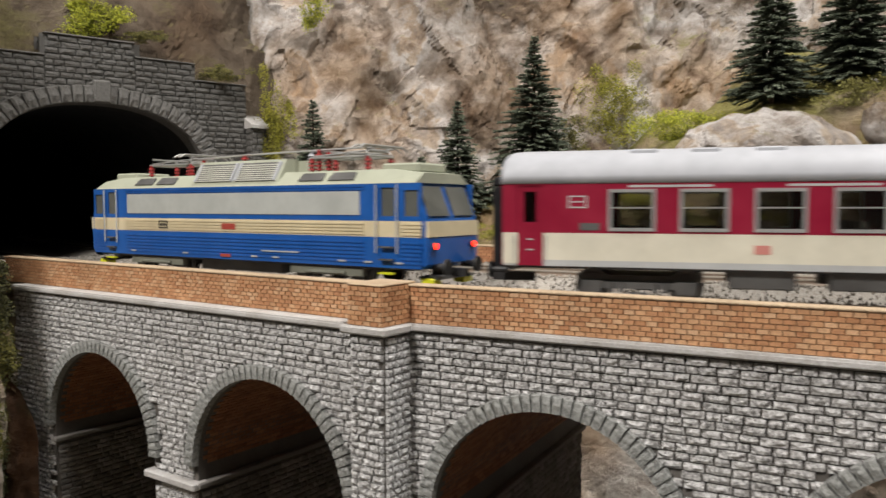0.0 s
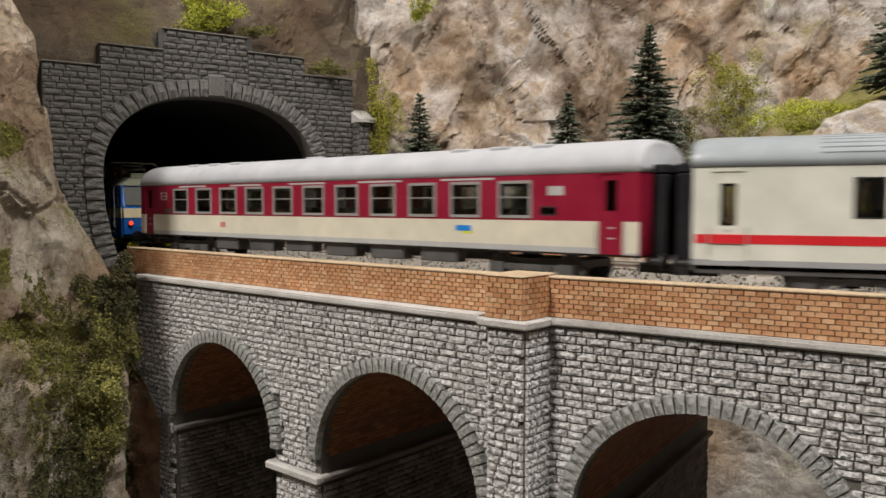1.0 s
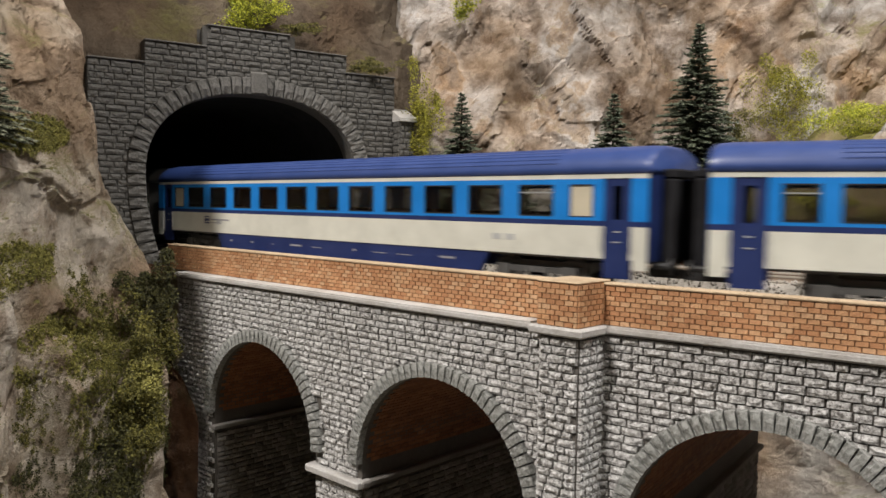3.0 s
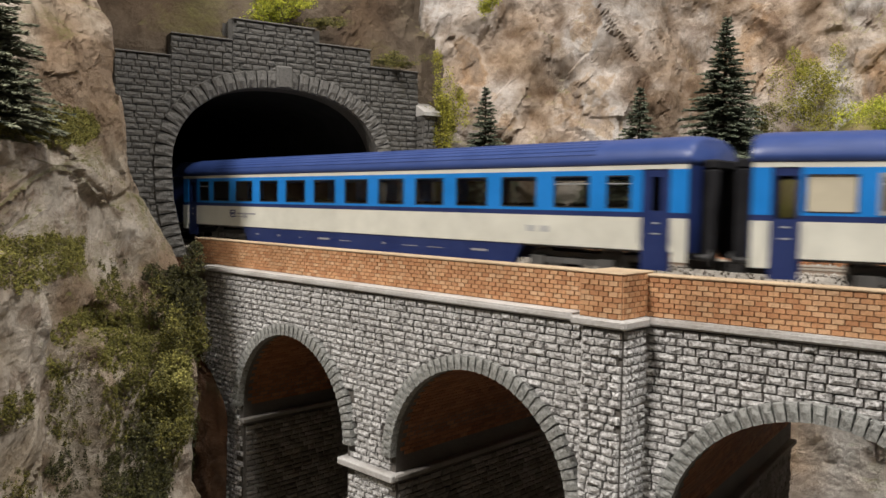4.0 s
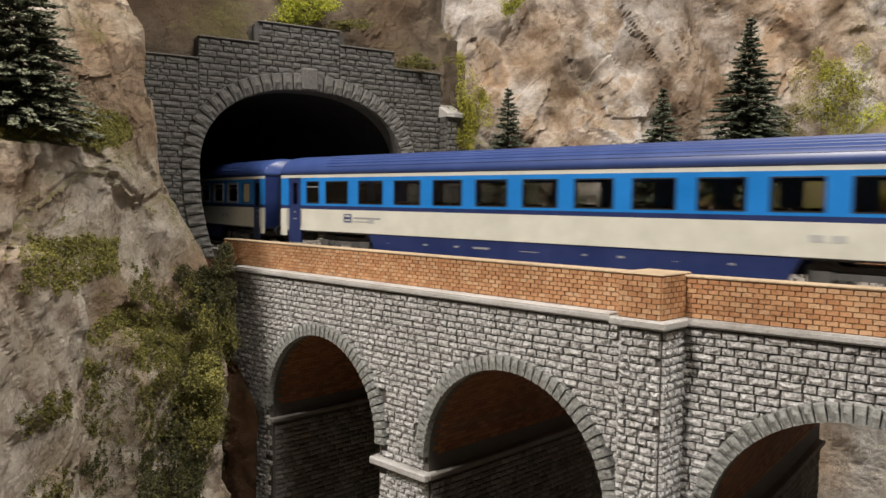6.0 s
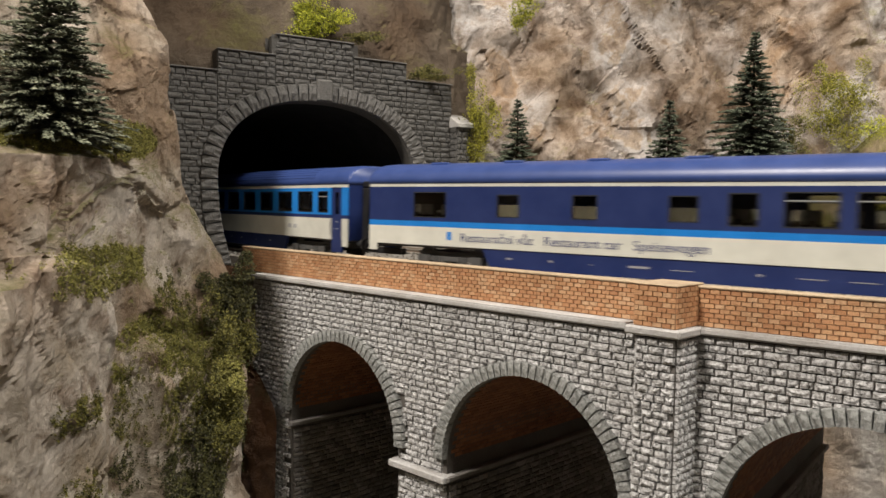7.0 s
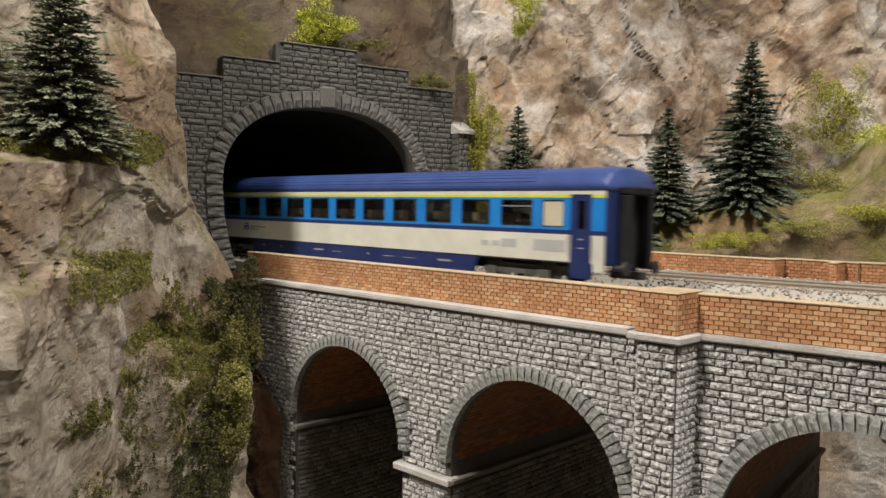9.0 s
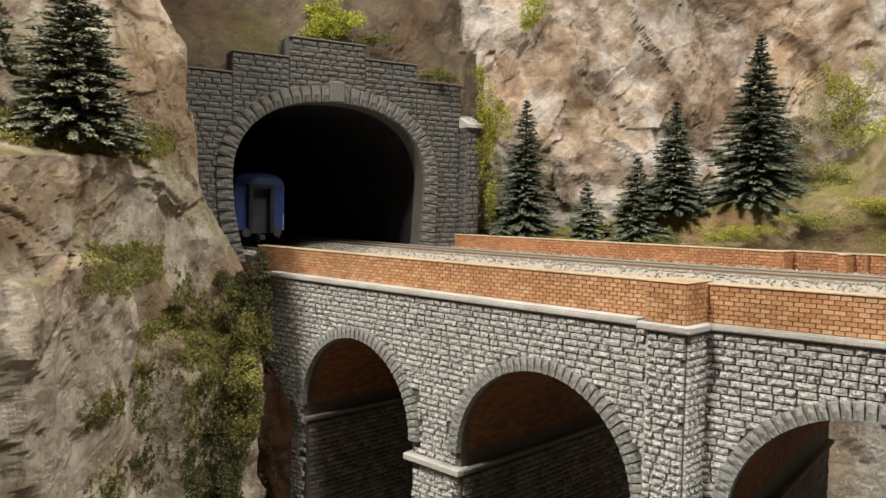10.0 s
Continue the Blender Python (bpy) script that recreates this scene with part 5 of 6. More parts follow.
def coach(label, bands, wins, doors, roof, wz, end_mat, skirt, door_mat, door_glass=((23.5, 34.0), 3.4), heads=False, roof_z=(37.8, 47.2), ribs=True, vents=(), floor_z=11.0):
    c = thing("railway_coach", label, "railway coach", group="coaches of the express train")
    top = roof_z[0] + 0.3
    for sgn in (1, -1):
        holes = [(x - w / 2, x + w / 2, *(z or wz)) for x, w, s, z in wins]
        dh = [(x - w / 2, x + w / 2, z0, 36.4) for x, w, z0 in doors]
        for nm, z0, z1, mat in bands:
            bm = bmesh.new()
            ya, yb = sorted((sgn * (W - 1.1), sgn * W))
            cut_panel(bm, -HALF + 0.6, HALF - 0.6, z0, z1, ya, yb, holes + dh)
            part(nm, bm, mat, c)
        for x, w, s, z in wins:
            window(c, sgn, x, w, *(z or wz), s)
        for x, w, z0 in doors:
            door(c, sgn, x, w, z0, 36.4, door_mat, *door_glass)
        if skirt:
            bm = bmesh.new()
            ya, yb = sorted((sgn * (W - 2.4), sgn * (W - 0.5)))
            vs = [bm.verts.new((x, y, z)) for y in (ya, yb) for x, z in ((-92, floor_z), (92, floor_z), (88, 3.6), (-88, 3.6))]
            for q in ((0, 1, 2, 3), (7, 6, 5, 4), (0, 4, 5, 1), (1, 5, 6, 2), (2, 6, 7, 3), (3, 7, 4, 0)):
                bm.faces.new([vs[i] for i in q])
            sk = part("skirt", bm, skirt, c)
            r = random.Random(len(label))
            for i in range(9):
                x = 78 - i * 19 + r.uniform(-3, 3)
                if sgn > 0:
                    bar(sk, x, x + r.choice((1.6, 2.2, 8)), 7.2, 7.2 + r.choice((0.25, 0.8)), M_PRINTGREY, "stencil", W - 0.5)
        else:
            r = random.Random(11)
            for i in range(6):
                x = 70 - i * 27
                ya, yb = sorted((sgn * 8, sgn * (W - 2)))
                part("battery_box", soft_box(x - 9, x + 9, ya, yb, 4.6 + r.random() * 2, floor_z, 0.4), M_DARKMETAL, c, "dark underfloor box")
    bm = bmesh.new()
    box(bm, -HALF + 1, HALF - 1, -W + 1.2, W - 1.2, floor_z - 0.8, floor_z + 0.4)
    part("underframe", bm, M_DARKMETAL, c)
    for x in (-HALF + 18, HALF - 18):
        bm = bmesh.new()
        box(bm, x - 0.5, x + 0.5, -W + 1.2, W - 1.2, floor_z + 0.4, 37.6)
        part("partition", bm, M_INSIDE, c)
    coach_roof(c, roof, *roof_z, ribs, True, vents)
    for sgn in (-1, 1):
        coach_end(c, sgn, end_mat, floor_z, roof_z[0] + 1.5)
    for x in (-HALF * 0.714, HALF * 0.714):
        bogie(c, x)
    seats(c, heads)
    return c


ROW = [(113.2 - 22.6 * i, 15.4) for i in range(11)]
DOORS = [(-144.2, 9.5, 5.0), (144.2, 9.5, 5.0)]


def blue_bands(yellow=False):
    out = [("lower_panel", 11.0, 21.3, M_WHITE), ("navy_line", 21.3, 23.0, M_NAVY)]
    out += [("window_band", 23.0, 35.2, M_SKY), ("yellow_line", 35.2, 36.3, M_YELLOW)] if yellow else [("window_band", 23.0, 36.3, M_SKY)]
    return out + [("cornice", 36.3, 38.2, M_WHITE)]


def end_posts(c, mat, z0=8.0, z1=21.3):
    for x in (-HALF + 3, HALF - 3):
        bar(c, x - 2.4, x + 2.4, z0, z1, mat, "corner_panel", W, 0.12)


def markings(c, x, mat=None):
    mat = mat or M_PRINT
    for z0, z1 in ((15.6, 16.3), (17.0, 18.2), (18.9, 19.5)):
        bar(c, x - 0.4, x - 4.8, z0, z1, mat, "emblem")
    for xx in (x, x - 4.6):
        bar(c, xx, xx - 0.6, 15.9, 19.2, mat, "emblem")
    bar(c, x - 6.6, x - 24, 17.3, 18.1, M_PRINTGREY, "illegible_print")
    bar(c, x - 6.6, x - 17, 15.9, 16.3, M_PRINTGREY, "illegible_print")
    for xx in (-94, -100, 92):
        bar(c, xx, xx - 4, 15.5, 17.6, M_LGREY, "grille")


def train():
    cars = []
    # crimson and cream coach, a little shorter than the rest
    coach_half(147.2)
    wins = [(x, 12.9, "silver", None) for x in (107, 86.3, 65.6, 44.9, 24.2, 3.5, -17.2, -37.9, -58.6, -79.3, -100.8)] + [(-114.2, 6.2, "plain", (23.6, 26.2))]
    c = coach("crimson and cream passenger coach with a white roof", [("sole_bar", 11.4, 13.3, M_LGREY), ("lower_panel", 13.3, 21.7, M_IVORY), ("window_band", 21.7, 37.2, M_RED)],
              wins, [(-137, 8.4, 11.4), (138, 8.4, 11.4)], M_ROOFWHITE, (22.9, 34.6), M_RED, None, M_RED, ((25, 34.5), 4.0), False, (36.9, 47.8), False,
              [(104 - 18 * i, 9.5, 8) for i in range(3)] + [(-72 - 18 * i, 9.5, 8) for i in range(3)] + [(20, 1, 10)], 11.4)
    bar(c, -75, -82, 17.6, 19.6, M_SKY, "emblem")
    bar(c, -78, -83, 16.8, 17.5, M_YELLOW, "emblem")
    bar(c, 72.4, 68, 16, 18.6, M_PINK, "emblem")
    for i in range(5):
        bar(c, 108 - i * 44, 84 - i * 44, 35.6, 36.3, M_LGREY, "illegible_print")
    for xa, xb, za, zb in ((126, 120.4, 29.4, 29.8), (126, 120.4, 32.8, 33.2), (126, 125.5, 29.8, 32.8), (120.9, 120.4, 29.8, 32.8), (125, 121.5, 31.1, 31.5)):
        bar(c, xa, xb, za, zb, M_LGREY, "marking")
    bar(c, 122.5, 116.5, 22.6, 24.8, M_DARKMETAL, "data_plate")
    bar(c, -114, -120, 30, 33, M_LGREY, "marking")
    end_posts(c, M_IVORY, 12, 21.7)
    coach_half(155.4)
    cars.append(c)
    # white coach with a red line
    wins = [(109.5, 7.6, "plain", None)] + [(x, 15.6, "plain", None) for x in (91.3, 68.4, 45.6, 22.9, 0.3, -22.4, -45.1, -67.7, -90.2)] + [(-109.3, 9.5, "vent", None)]
    c = coach("white passenger coach with a thin red line and grey roof", [("sole_panel", 9.6, 11.3, M_GREY), ("lower_panel", 11.3, 37.9, M_WHITE)], wins, [(-145.2, 9.0, 11.0), (145.2, 9.0, 11.0)],
              M_ROOFGREY, (23.4, 34.2), M_DARKMETAL, M_GREY, M_WHITE, ((21, 33), 4.4), False, (37.6, 47.0), True, (), 8.0)
    for a, b in ((154, 10), (-11, -115), (-125, -154)):
        bar(c, a, b, 15.9, 18.5, M_REDSTRIPE, "red_line")
    bar(c, 9, -10, 14.6, 19, M_LGREY, "grille")
    bar(c, -116, -124, 14.4, 18.4, M_BLACK, "dark_panel")
    for z in (27, 30, 33):
        bar(c, -120, -124, z, z + 1.2, M_LGREY, "marking")
    cars.append(c)
    # blue coaches
    for k, first in enumerate(("blind", "vent")):
        wins = [(131, 9.4, first, None)] + [(x, w, "plain", None) for x, w in ROW[:-1]] + [(-112.8, 14, "vent", None), (-131, 8.6, "vent" if k else "blind", None)]
        c = coach("sky-blue and white passenger coach with a ribbed navy-blue roof", blue_bands(), wins, DOORS, M_ROOFBLUE, (24.2, 34.4), M_NAVY, M_NAVY, M_NAVY)
        end_posts(c, M_WHITE)
        markings(c, 104)
        cars.append(c)
    wins = [(134.6, 12.5, "blind", None)] + [(x + 2.0, 15.2, "framed", None) for x, w in ROW] + [(-130.5, 9.6, "blind", None)]
    c = coach("sky-blue and white coach with bright-framed windows", blue_bands(), wins, [(-144.5, 8.6, 5.0), (146, 7.6, 5.0)], M_ROOFBLUE, (24.0, 34.2), M_NAVY, M_NAVY, M_NAVY, ((22, 34), 5.5))
    end_posts(c, M_WHITE)
    markings(c, 112)
    cars.append(c)
    wins = [(130.5, 9, "vent", None)] + [(x, w, "plain", None) for x, w in ROW] + [(-131, 9.5, "vent", None)]
    c = coach("sky-blue and white passenger coach with plain dark windows", blue_bands(), wins, DOORS, M_ROOFBLUE, (24.2, 34.4), M_NAVY, M_NAVY, M_NAVY)
    end_posts(c, M_WHITE)
    markings(c, 108)
    cars.append(c)
    # dining coach
    wins = [(119.7, 17.5, "plain", (23.4, 34))] + [(x, 10.2, "half", (24.2, 33)) for x in (79.6, 45.6, 8)] + [(-12, 9.5, "plain", (23.4, 34))] + \
           [(x, 16, "vent", (23.4, 34.4)) for x in (-32.6, -53.4, -75.8, -98.2, -120.2)]
    c = coach("navy-blue dining coach with a light blue line and printed words", [("lower_panel", 11.2, 19.2, M_WHITE), ("blue_line", 19.2, 21.6, M_SKY), ("window_band", 21.6, 36.5, M_NAVY), ("cornice", 36.5, 38.3, M_WHITE)],
              wins, DOORS[:1], M_ROOFBLUE, (23.4, 34.2), M_NAVY, M_NAVY, M_NAVY, heads=True, ribs=False, vents=[(120 - 38 * i, 8.5, 9) for i in range(4)])
    lettering(c, "Restaura\u010dn\u00ed v\u016fz   Restaurant car   Speisewagen", 103, 13.6, 5.0, 104, M_PRINT)
    bar(c, -74, -80, 13.4, 17.6, M_PRINT, "emblem")
    bar(c, -82, -98, 14.6, 16.2, M_PRINTGREY, "illegible_print")
    bar(c, 110, 107.6, 14, 17.4, M_SKY, "marking")
    end_posts(c, M_WHITE, 8, 19)
    cars.append(c)
    # last coach, first class
    wins = [(132.6, 9.6, "blind", None)] + [(x, 16.0, "vent" if i in (0, 10) else "plain", None) for i, (x, w) in enumerate(ROW)] + [(-131.2, 10, "blind", None)]
    c = coach("last sky-blue and white coach with a yellow line under the roof", blue_bands(True), wins, DOORS, M_ROOFBLUE, (24.2, 34.2), M_NAVY, M_NAVY, M_NAVY, heads=True)
    end_posts(c, M_WHITE)
    markings(c, 100)
    bar(c, -105, -113, 15.4, 18.6, M_LGREY, "grille")
    bar(c, -122, -137, 14.6, 19, M_LGREY, "grille")
    cars.append(c)
    return cars


# ---- electric locomotive ----
LH = 94.6


def locomotive():
    c = thing("locomotive", "blue and cream electric locomotive with folded pantographs", "locomotive")
    w = 16.8
    for sgn in (1, -1):
        side_holes = []
        for sx in (1, -1):
            side_holes += [(sx * 80.5 - 3.0, sx * 80.5 + 3.0, 26.5, 36.5), (sx * 90.6 - 3.0, sx * 90.6 + 3.0, 26.5, 35.5)]
        for nm, z0, z1, mat in (("lower_body", 8.4, 19.2, M_LOCOBLUE), ("cream_band", 19.2, 24.8, M_CREAM), ("upper_body", 24.8, 38.0, M_LOCOBLUE)):
            bm = bmesh.new()
            ya, yb = sorted((sgn * (w - 1), sgn * w))
            cut_panel(bm, -LH, LH, z0, z1, ya, yb, side_holes)
            p = part(nm, bm, mat, c)
            bm = bmesh.new()
            zs = {"lower_body": (10.2, 11.6, 13.0, 14.4, 15.8, 17.2), "cream_band": (20.2, 21.4, 22.6, 23.8), "upper_body": (36.2, 37.2)}[nm]
            for z in zs:
                ya, yb = sorted((sgn * (w - 0.2), sgn * (w + 0.35)))
                for xa, xb in ((-70, 70), (-95, -86.5), (86.5, 95)):
                    if nm != "upper_body" or xb - xa > 50:
                        box(bm, xa, xb, ya, yb, z - 0.3, z + 0.3)
            part("corrugation", bm, mat, p)
        bm = bmesh.new()
        ya, yb = sorted((sgn * (w - 0.3), sgn * (w + 0.3)))
        box(bm, -68, 68.6, ya, yb, 26.9, 35.4)
        part("side_panel", bm, M_PANELGREY, c, "flat grey side panel")
        for h in side_holes:
            bm = bmesh.new()
            ya, yb = sorted((sgn * (w - 0.8), sgn * (w - 0.5)))
            box(bm, h[0], h[1], ya, yb, h[2], h[3])
            part("side_window", bm, M_WINDSCREEN, c)
        for sx in (1, -1):
            bm = bmesh.new()
            for xx in (-4.6, 4.6):
                rod(bm, (sx * 80.5 + xx, sgn * (w + 1.0), 13.5), (sx * 80.5 + xx, sgn * (w + 1.0), 37.5), 0.28, n=6)
            part("handrail", bm, M_LGREY, c, "pale door handrails")
            for z in (6.2, 11, 15.4):
                bm = bmesh.new()
                ya, yb = sorted((sgn * (w - 0.5), sgn * (w + 1.6)))
                box(bm, sx * 80.5 - 3, sx * 80.5 + 3, ya, yb, z, z + 0.6)
                part("step", bm, M_YELLOW if z < 7 else M_DARKMETAL, c)
    bar(c, 5, -3, 20.6, 23.0, M_PLATE, "number_bar", w, 0.5)
    for xa, xb, za, zb in ((46, 40, 20.4, 20.8), (46, 40, 23.4, 23.8), (46, 45.5, 20.8, 23.4), (40.5, 40, 20.8, 23.4), (44.6, 43.4, 21.4, 22.8), (42.6, 41.4, 21.4, 22.8)):
        bar(c, xa, xb, za, zb, M_BLACK, "emblem", w, 0.45)
    bar(c, 6, 0, 9.4, 10.6, M_PLATE, "number_bar", w, 0.5)
    for xx in (66, 30, -12, -24, -58, -70, -84):
        bar(c, xx, xx - 3.4, 9.9, 10.5, M_LGREY, "illegible_print", w, 0.45)
    bar(c, -18, -38, 12.3, 12.8, M_LGREY, "illegible_print", w, 0.5)
    # cab ends
    for sx in (1, -1):
        bm = bmesh.new()
        prof = [(LH - 0.5, 8.4), (LH + 2.0, 10), (LH + 2.6, 19.2), (LH + 1.6, 26), (LH - 3.2, 38.2), (LH - 9, 38.2), (LH - 9, 8.4)]
        vals = [[(sx * x, y, z) for x, z in prof] for y in (-w + 0.6, w - 0.6)]
        sweep(bm, vals, True)
        bmesh.ops.recalc_face_normals(bm, faces=bm.faces)
        cab = part("cab_front", bm, M_LOCOBLUE, c)
        bm = bmesh.new()
        xa, xb = sorted((sx * (LH + 1.8), sx * (LH + 2.9)))
        box(bm, xa, xb, -w + 0.5, w - 0.5, 19.4, 24.8)
        part("cream_band", bm, M_CREAM, cab)
        for y in (-8, 8):
            bm = bmesh.new()
            pts = [(LH + 1.75, 26.6), (LH - 2.6, 36.9)]
            vs = [bm.verts.new((sx * (x + o), y + dy, z)) for o in (-0.1, 0.35) for dy in (-6.6, 6.6) for x, z in pts]
            for q in ((0, 1, 3, 2), (4, 6, 7, 5), (0, 4, 5, 1), (2, 3, 7, 6), (0, 2, 6, 4), (1, 5, 7, 3)):
                bm.faces.new([vs[i] for i in q])
            part("windscreen", bm, M_WINDSCREEN, cab, "dark shining windscreen")
        for y in (-12.4, 12.4):
            bm = bmesh.new()
            rod(bm, (sx * (LH + 1.6), y, 16.2), (sx * (LH + 3.4), y, 16.2), 1.6, 1.4, n=14)
            part("lamp_housing", bm, M_DARKMETAL, cab)
            bm = bmesh.new()
            rod(bm, (sx * (LH + 3.3), y, 16.2), (sx * (LH + 3.8), y, 16.2), 1.2, 1.0, n=14)
            part("tail_light" if sx < 0 else "head_light", bm, M_TAIL if sx < 0 else M_LGREY, cab, "glowing red tail light" if sx < 0 else "")
            bm = bmesh.new()
            rod(bm, (sx * LH, y * 0.8, 9.0), (sx * (LH + 6), y * 0.8, 9.0), 1.2, n=10)
            rod(bm, (sx * (LH + 6), y * 0.8, 9.0), (sx * (LH + 7), y * 0.8, 9.0), 2.9, 2.7, n=14)
            part("buffer", bm, M_BLACK, c)
        bm = bmesh.new()
        xa, xb = sorted((sx * (LH - 4), sx * (LH + 3)))
        box(bm, xa, xb, -12, 12, 4.4, 5.6)
        part("guard_beam", bm, M_DARKMETAL, c)
        for ya in (-13, 7.5):
            part("rail_guard", soft_box(sx * LH - 2.5, sx * LH + 2.5, ya, ya + 5.5, 2.2, 5.0, 0.4), M_YELLOW, c, "yellow rail guard")
        bm = bmesh.new()
        xa, xb = sorted((sx * (LH - 6), sx * (LH + 8)))
        box(bm, xa, xb, -1.5, 1.5, 5.2, 8)
        part("coupling", bm, M_BLACK, c)
    # roof with sloping shoulders
    bm = bmesh.new()
    secs = []
    for x, dz in ((-LH + 2, -1.6), (-LH + 16, 0), (LH - 16, 0), (LH - 2, -1.6)):
        secs.append([(x, -w - 0.1, 38), (x, -w + 0.6, 38.6), (x, -11.5, 43.2 + dz), (x, 11.5, 43.2 + dz), (x, w - 0.6, 38.6), (x, w + 0.1, 38)])
    sweep(bm, secs, True)
    roof = part("roof", bm, M_LOCOROOF, c, "cream roof")
    for sgn in (1, -1):
        for x in (58, 43, -43, -58):
            bm = bmesh.new()
            ln = 6.2
            ps = [(x - ln, sgn * 15.6, 39.4), (x + ln, sgn * 15.6, 39.4), (x + ln - 0.6, sgn * 12.7, 42.2), (x - ln + 0.6, sgn * 12.7, 42.2)]
            off = Vector((0, sgn * 0.3, 0.3))
            vs = [bm.verts.new(Vector(p)) for p in ps] + [bm.verts.new(Vector(p) + off) for p in ps]
            for q in ((0, 1, 2, 3), (7, 6, 5, 4), (0, 4, 5, 1), (1, 5, 6, 2), (2, 6, 7, 3), (3, 7, 4, 0)):
                bm.faces.new([vs[i] for i in q])
            part("roof_window", bm, M_DARKMETAL, roof, "dark grey roof light")
        # louvred ventilator
        bm = bmesh.new()
        sec = [[(x, sgn * 16.4, 38.4), (x, sgn * 10.4, 48.6), (x, sgn * 4, 48.6), (x, sgn * 4, 40)] for x in (-26, 25)]
        sweep(bm, sec, True)
        bmesh.ops.recalc_face_normals(bm, faces=bm.faces)
        lv = part("ventilator", bm, M_LOCOROOF, roof)
        for xc in (-13, 11.5):
            bm = bmesh.new()
            ps = [(xc - 10.4, 15.4, 40.1), (xc + 10.4, 15.4, 40.1), (xc + 10.4, 11.2, 47.3), (xc - 10.4, 11.2, 47.3)]
            vs = [bm.verts.new((a, sgn * b, d)) for a, b, d in ps] + [bm.verts.new((a, sgn * (b + 0.35), d + 0.2)) for a, b, d in ps]
            for q in ((0, 1, 2, 3), (7, 6, 5, 4), (0, 4, 5, 1), (1, 5, 6, 2), (2, 6, 7, 3), (3, 7, 4, 0)):
                bm.faces.new([vs[i] for i in q])
            part("grille_back", bm, M_DARKMETAL, lv)
            for k in range(8):
                t = 0.2 + 0.085 * k
                y, z = 16.4 - 6 * t, 38.4 + 10.2 * t
                bm = bmesh.new()
                box(bm, xc - 10.5, xc + 10.5, min(sgn * y, sgn * (y + 0.9)), max(sgn * y, sgn * (y + 0.9)), z - 0.2, z + 0.25)
                part("louvre", bm, M_WHITE, lv, "white louvre")
            bm = bmesh.new()
            t0, t1 = 0.15, 0.88
            for xa in (xc - 11.4, xc + 10.5):
                ps = [(xa, 16.4 - 6 * t0, 38.4 + 10.2 * t0), (xa + 0.9, 16.4 - 6 * t0, 38.4 + 10.2 * t0), (xa + 0.9, 16.4 - 6 * t1, 38.4 + 10.2 * t1), (xa, 16.4 - 6 * t1, 38.4 + 10.2 * t1)]
                vs = [bm.verts.new((a, sgn * b, d)) for a, b, d in ps] + [bm.verts.new((a, sgn * (b + 1.0), d + 0.5)) for a, b, d in ps]
                for q in ((0, 1, 2, 3), (7, 6, 5, 4), (0, 4, 5, 1), (1, 5, 6, 2), (2, 6, 7, 3), (3, 7, 4, 0)):
                    bm.faces.new([vs[i] for i in q])
            part("louvre_frame", bm, M_ROOFWHITE, lv)
    for sx, sgn in ((1, 1), (-1, -1)):
        part("roof_box", soft_box(min(sx * 72, sx * 88), max(sx * 72, sx * 88), -9, 9, 42, 45.4, 0.6), M_LOCOROOF, roof)
        pan = thing("pantograph", "", "")
        pan.parent = c
        pan.location = (sx * 50 * K, 0, 0)
        bm = bmesh.new()
        for y in (-7, 7):
            rod(bm, (-15, y, 48.6), (15, y, 48.6), 0.5, n=6)
            rod(bm, (-13, y, 49.4), (17, y * 0.55, 51.6), 0.42, n=6)
            rod(bm, (13, y, 49.2), (-13, y * 0.8, 50.8), 0.38, n=6)
            rod(bm, (-15, y, 48.6), (-13, y, 50.8), 0.3, n=5)
            rod(bm, (-4, y, 48.6), (-4, y, 50.4), 0.9, n=8)
        for x in (-15, -5, 5, 15):
            rod(bm, (x, -7, 48.6), (x, 7, 48.6), 0.5, n=6)
        rod(bm, (-13, -6, 50.8), (-13, 6, 50.8), 0.7, n=8)
        rod(bm, (-12, -4, 50), (15, 4, 51.4), 0.25, n=5)
        part("pan_frame", bm, M_PAN, pan, "folded grey pantograph frame")
        bm = bmesh.new()
        for x in (-16, -12.5):
            rod(bm, (x, -12, 52.4), (x, 12, 52.4), 0.5, n=6)
            for y in (-12, 12):
                rod(bm, (x, y, 52.4), (x, y * 1.25, 51), 0.5, 0.35, n=6)
        for y in (-6, 6):
            rod(bm, (-16.5, y, 51.6), (-12, y, 51.6), 0.4, n=6)
        part("contact_strip", bm, M_PAN, pan)
        for x in (-14, 14):
            for y in (-7, 7):
                bm = bmesh.new()
                rod(bm, (x, y, 43), (x, y, 48.6), 0.8, n=10)
                for z in (44, 45.4, 46.8):
                    rod(bm, (x, y, z), (x, y, z + 0.7), 1.5, 1.2, n=10)
                part("insulator", bm, M_INSUL, pan, "dark red insulator")
    for x, h in ((40, 50), (30, 50), (4, 51), (-34, 51), (-38, 52), (-43, 51)):
        bm = bmesh.new()
        rod(bm, (x, 5, 43), (x, 5, h), 0.8, n=10)
        for z in np.arange(44, h - 1, 1.4):
            rod(bm, (x, 5, z), (x, 5, z + 0.7), 1.6, 1.3, n=10)
        part("insulator", bm, M_INSUL if x != -34 else M_ROOFWHITE, roof)
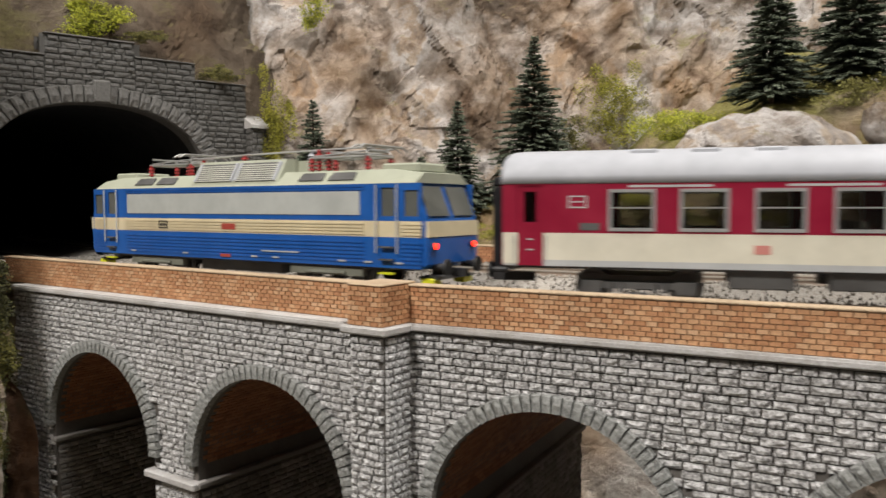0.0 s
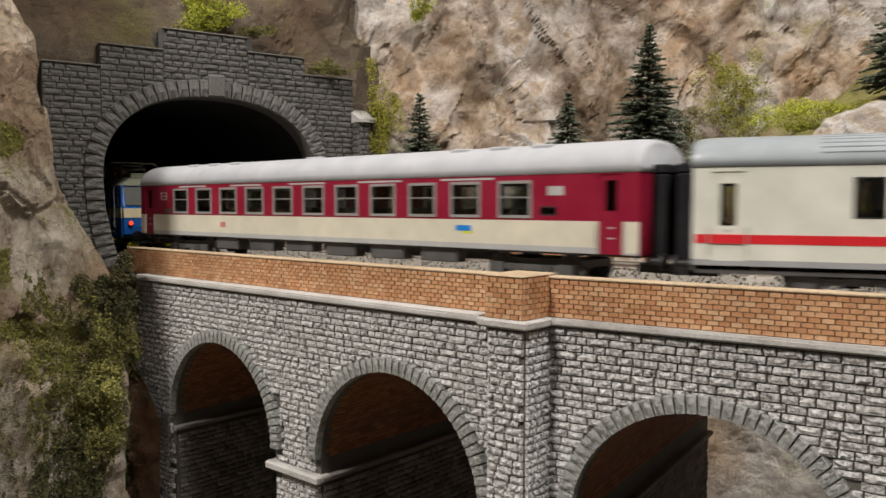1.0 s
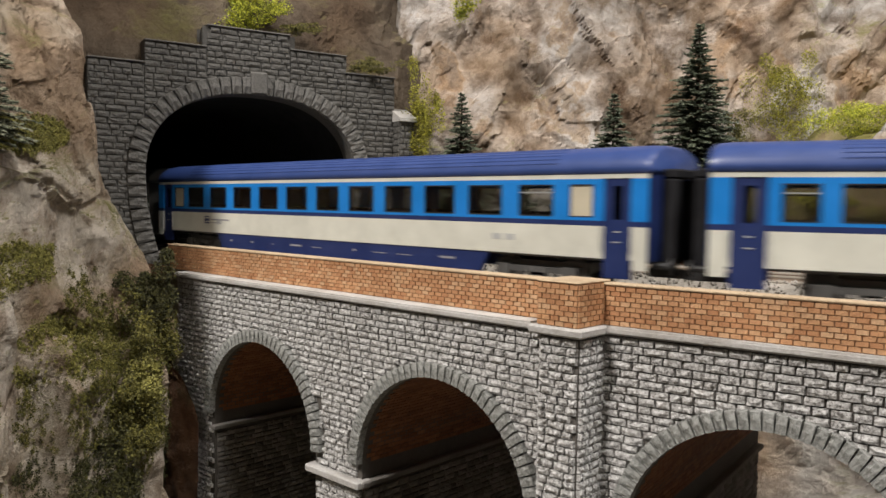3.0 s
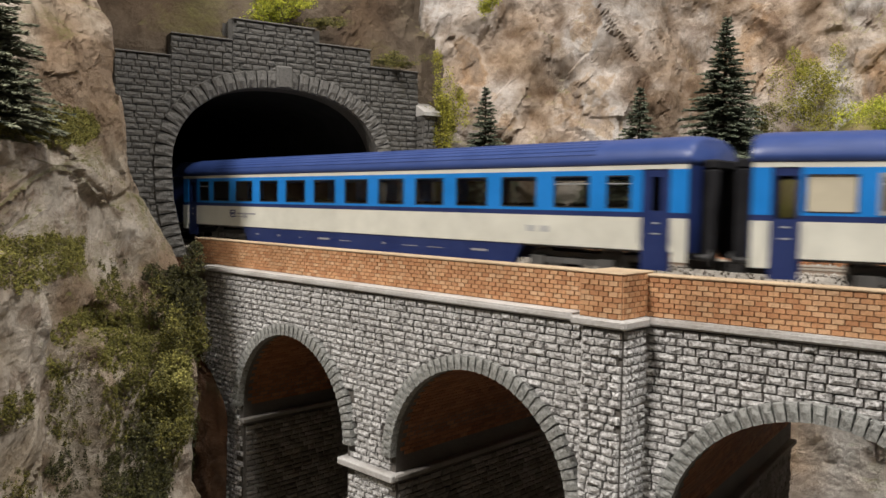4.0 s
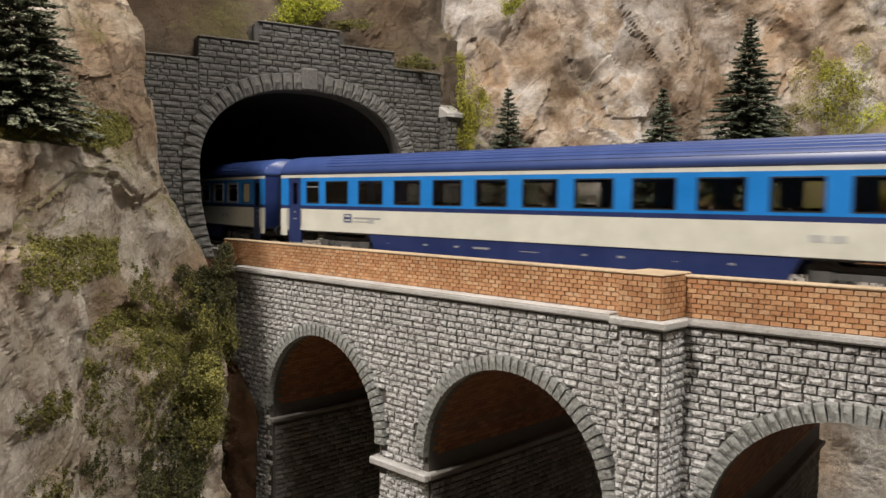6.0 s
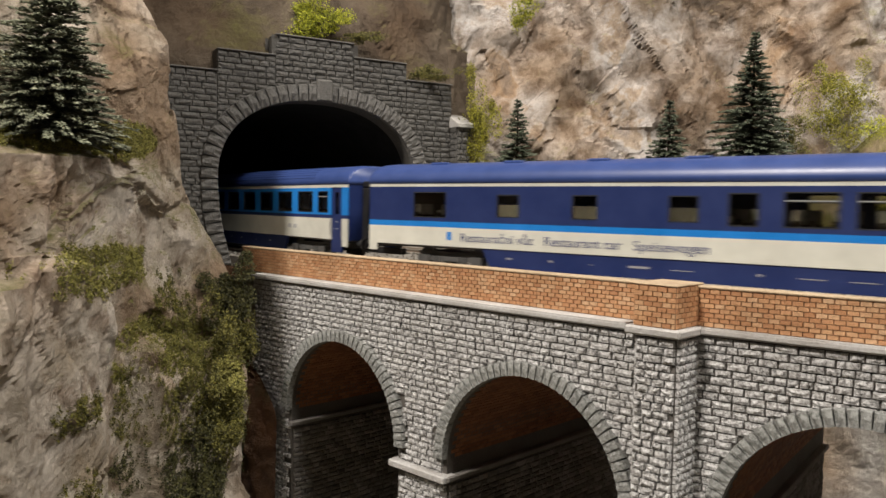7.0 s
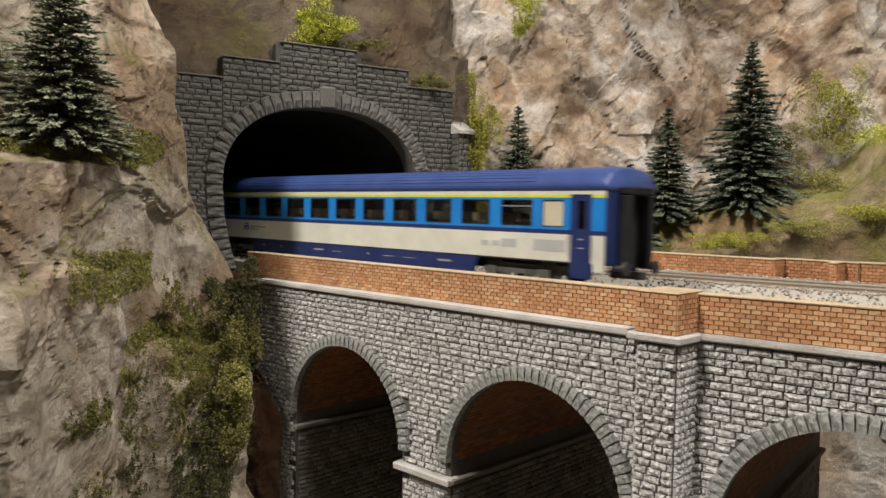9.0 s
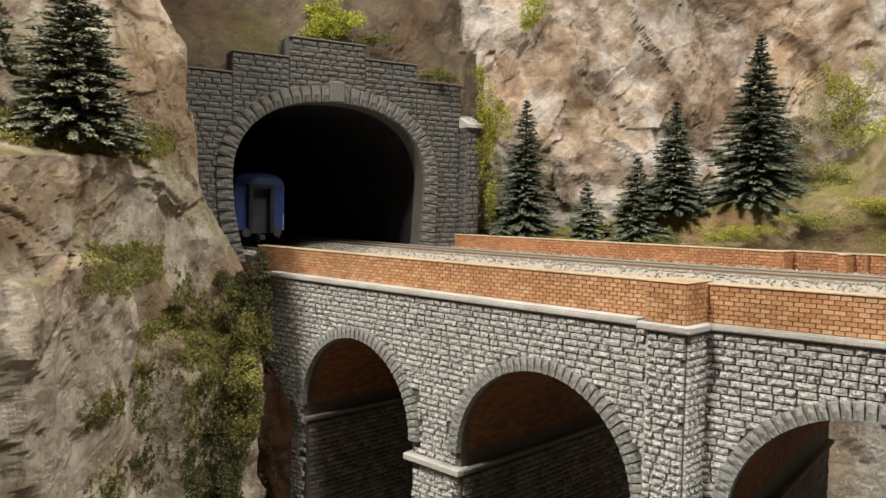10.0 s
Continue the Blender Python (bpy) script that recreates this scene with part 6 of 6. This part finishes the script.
    bm = bmesh.new()
    rod(bm, (46, 5, 50.2), (4, 5, 51.4), 0.4, n=6)
    rod(bm, (4, 5, 51.4), (-60, 5, 52), 0.4, n=6)
    part("busbar", bm, M_SILVER, roof, "grey roof conductor")
    # running gear
    bm = bmesh.new()
    box(bm, -LH + 4, LH - 4, -w + 1, w - 1, 7.6, 9)
    box(bm, -24, 24, -12, 12, 3.5, 8)
    part("underframe", bm, M_DARKMETAL, c)
    for x in (-50, 50):
        b = bogie(c, x)
        bm = bmesh.new()
        for sgn in (1, -1):
            box(bm, -18, 18, min(sgn * 13.5, sgn * 15.5), max(sgn * 13.5, sgn * 15.5), 4.6, 7.4)
            rod(bm, (-10, sgn * 15.8, 5.6), (10, sgn * 15.8, 5.6), 0.7, n=6)
        part("side_frame", bm, M_OLIVEGREY, b, "olive grey bogie frame")
    return c


# ---- movement along the line ----
# seconds and how far the second coach's front has run past the pier, mm
RUN = [(0, -346), (0.5, -203.5), (1, -54), (1.5, 103), (2, 263), (2.5, 433.5), (3, 604.7), (3.5, 769.8), (4, 928.5), (4.5, 1081.5), (5, 1221), (5.5, 1358.5), (6, 1492),
       (6.5, 1623.5), (7, 1757), (7.5, 1883), (8, 2010), (8.5, 2134.5), (9, 2265.5), (9.5, 2405), (9.75, 2475), (10, 2536)]
PITCH = 322.9


def run_at(t):
    ts, vs = [a for a, b in RUN], [b for a, b in RUN]
    return float(np.interp(t, ts, vs))


def car_pose(mid, pivot):
    f, _ = on_line(mid + pivot)
    r, _ = on_line(mid - pivot)
    c, u = (f + r) / 2, f - r
    return placed(c[0], c[1], RAIL, (u[0], u[1]))


def motions():
    times = [i * 0.25 for i in range(41)]
    walk(LOCO, [(t, car_pose(run_at(t) + 330.2 + LH, 50)) for t in times])
    for i, car in enumerate(CARS):
        walk(car, [(t, car_pose(run_at(t) + 156.8 if i == 0 else run_at(t) - (i - 1) * PITCH - 155.4, 105 if i == 0 else 111)) for t in times])


CARS = train()
LOCO = locomotive()
motions()
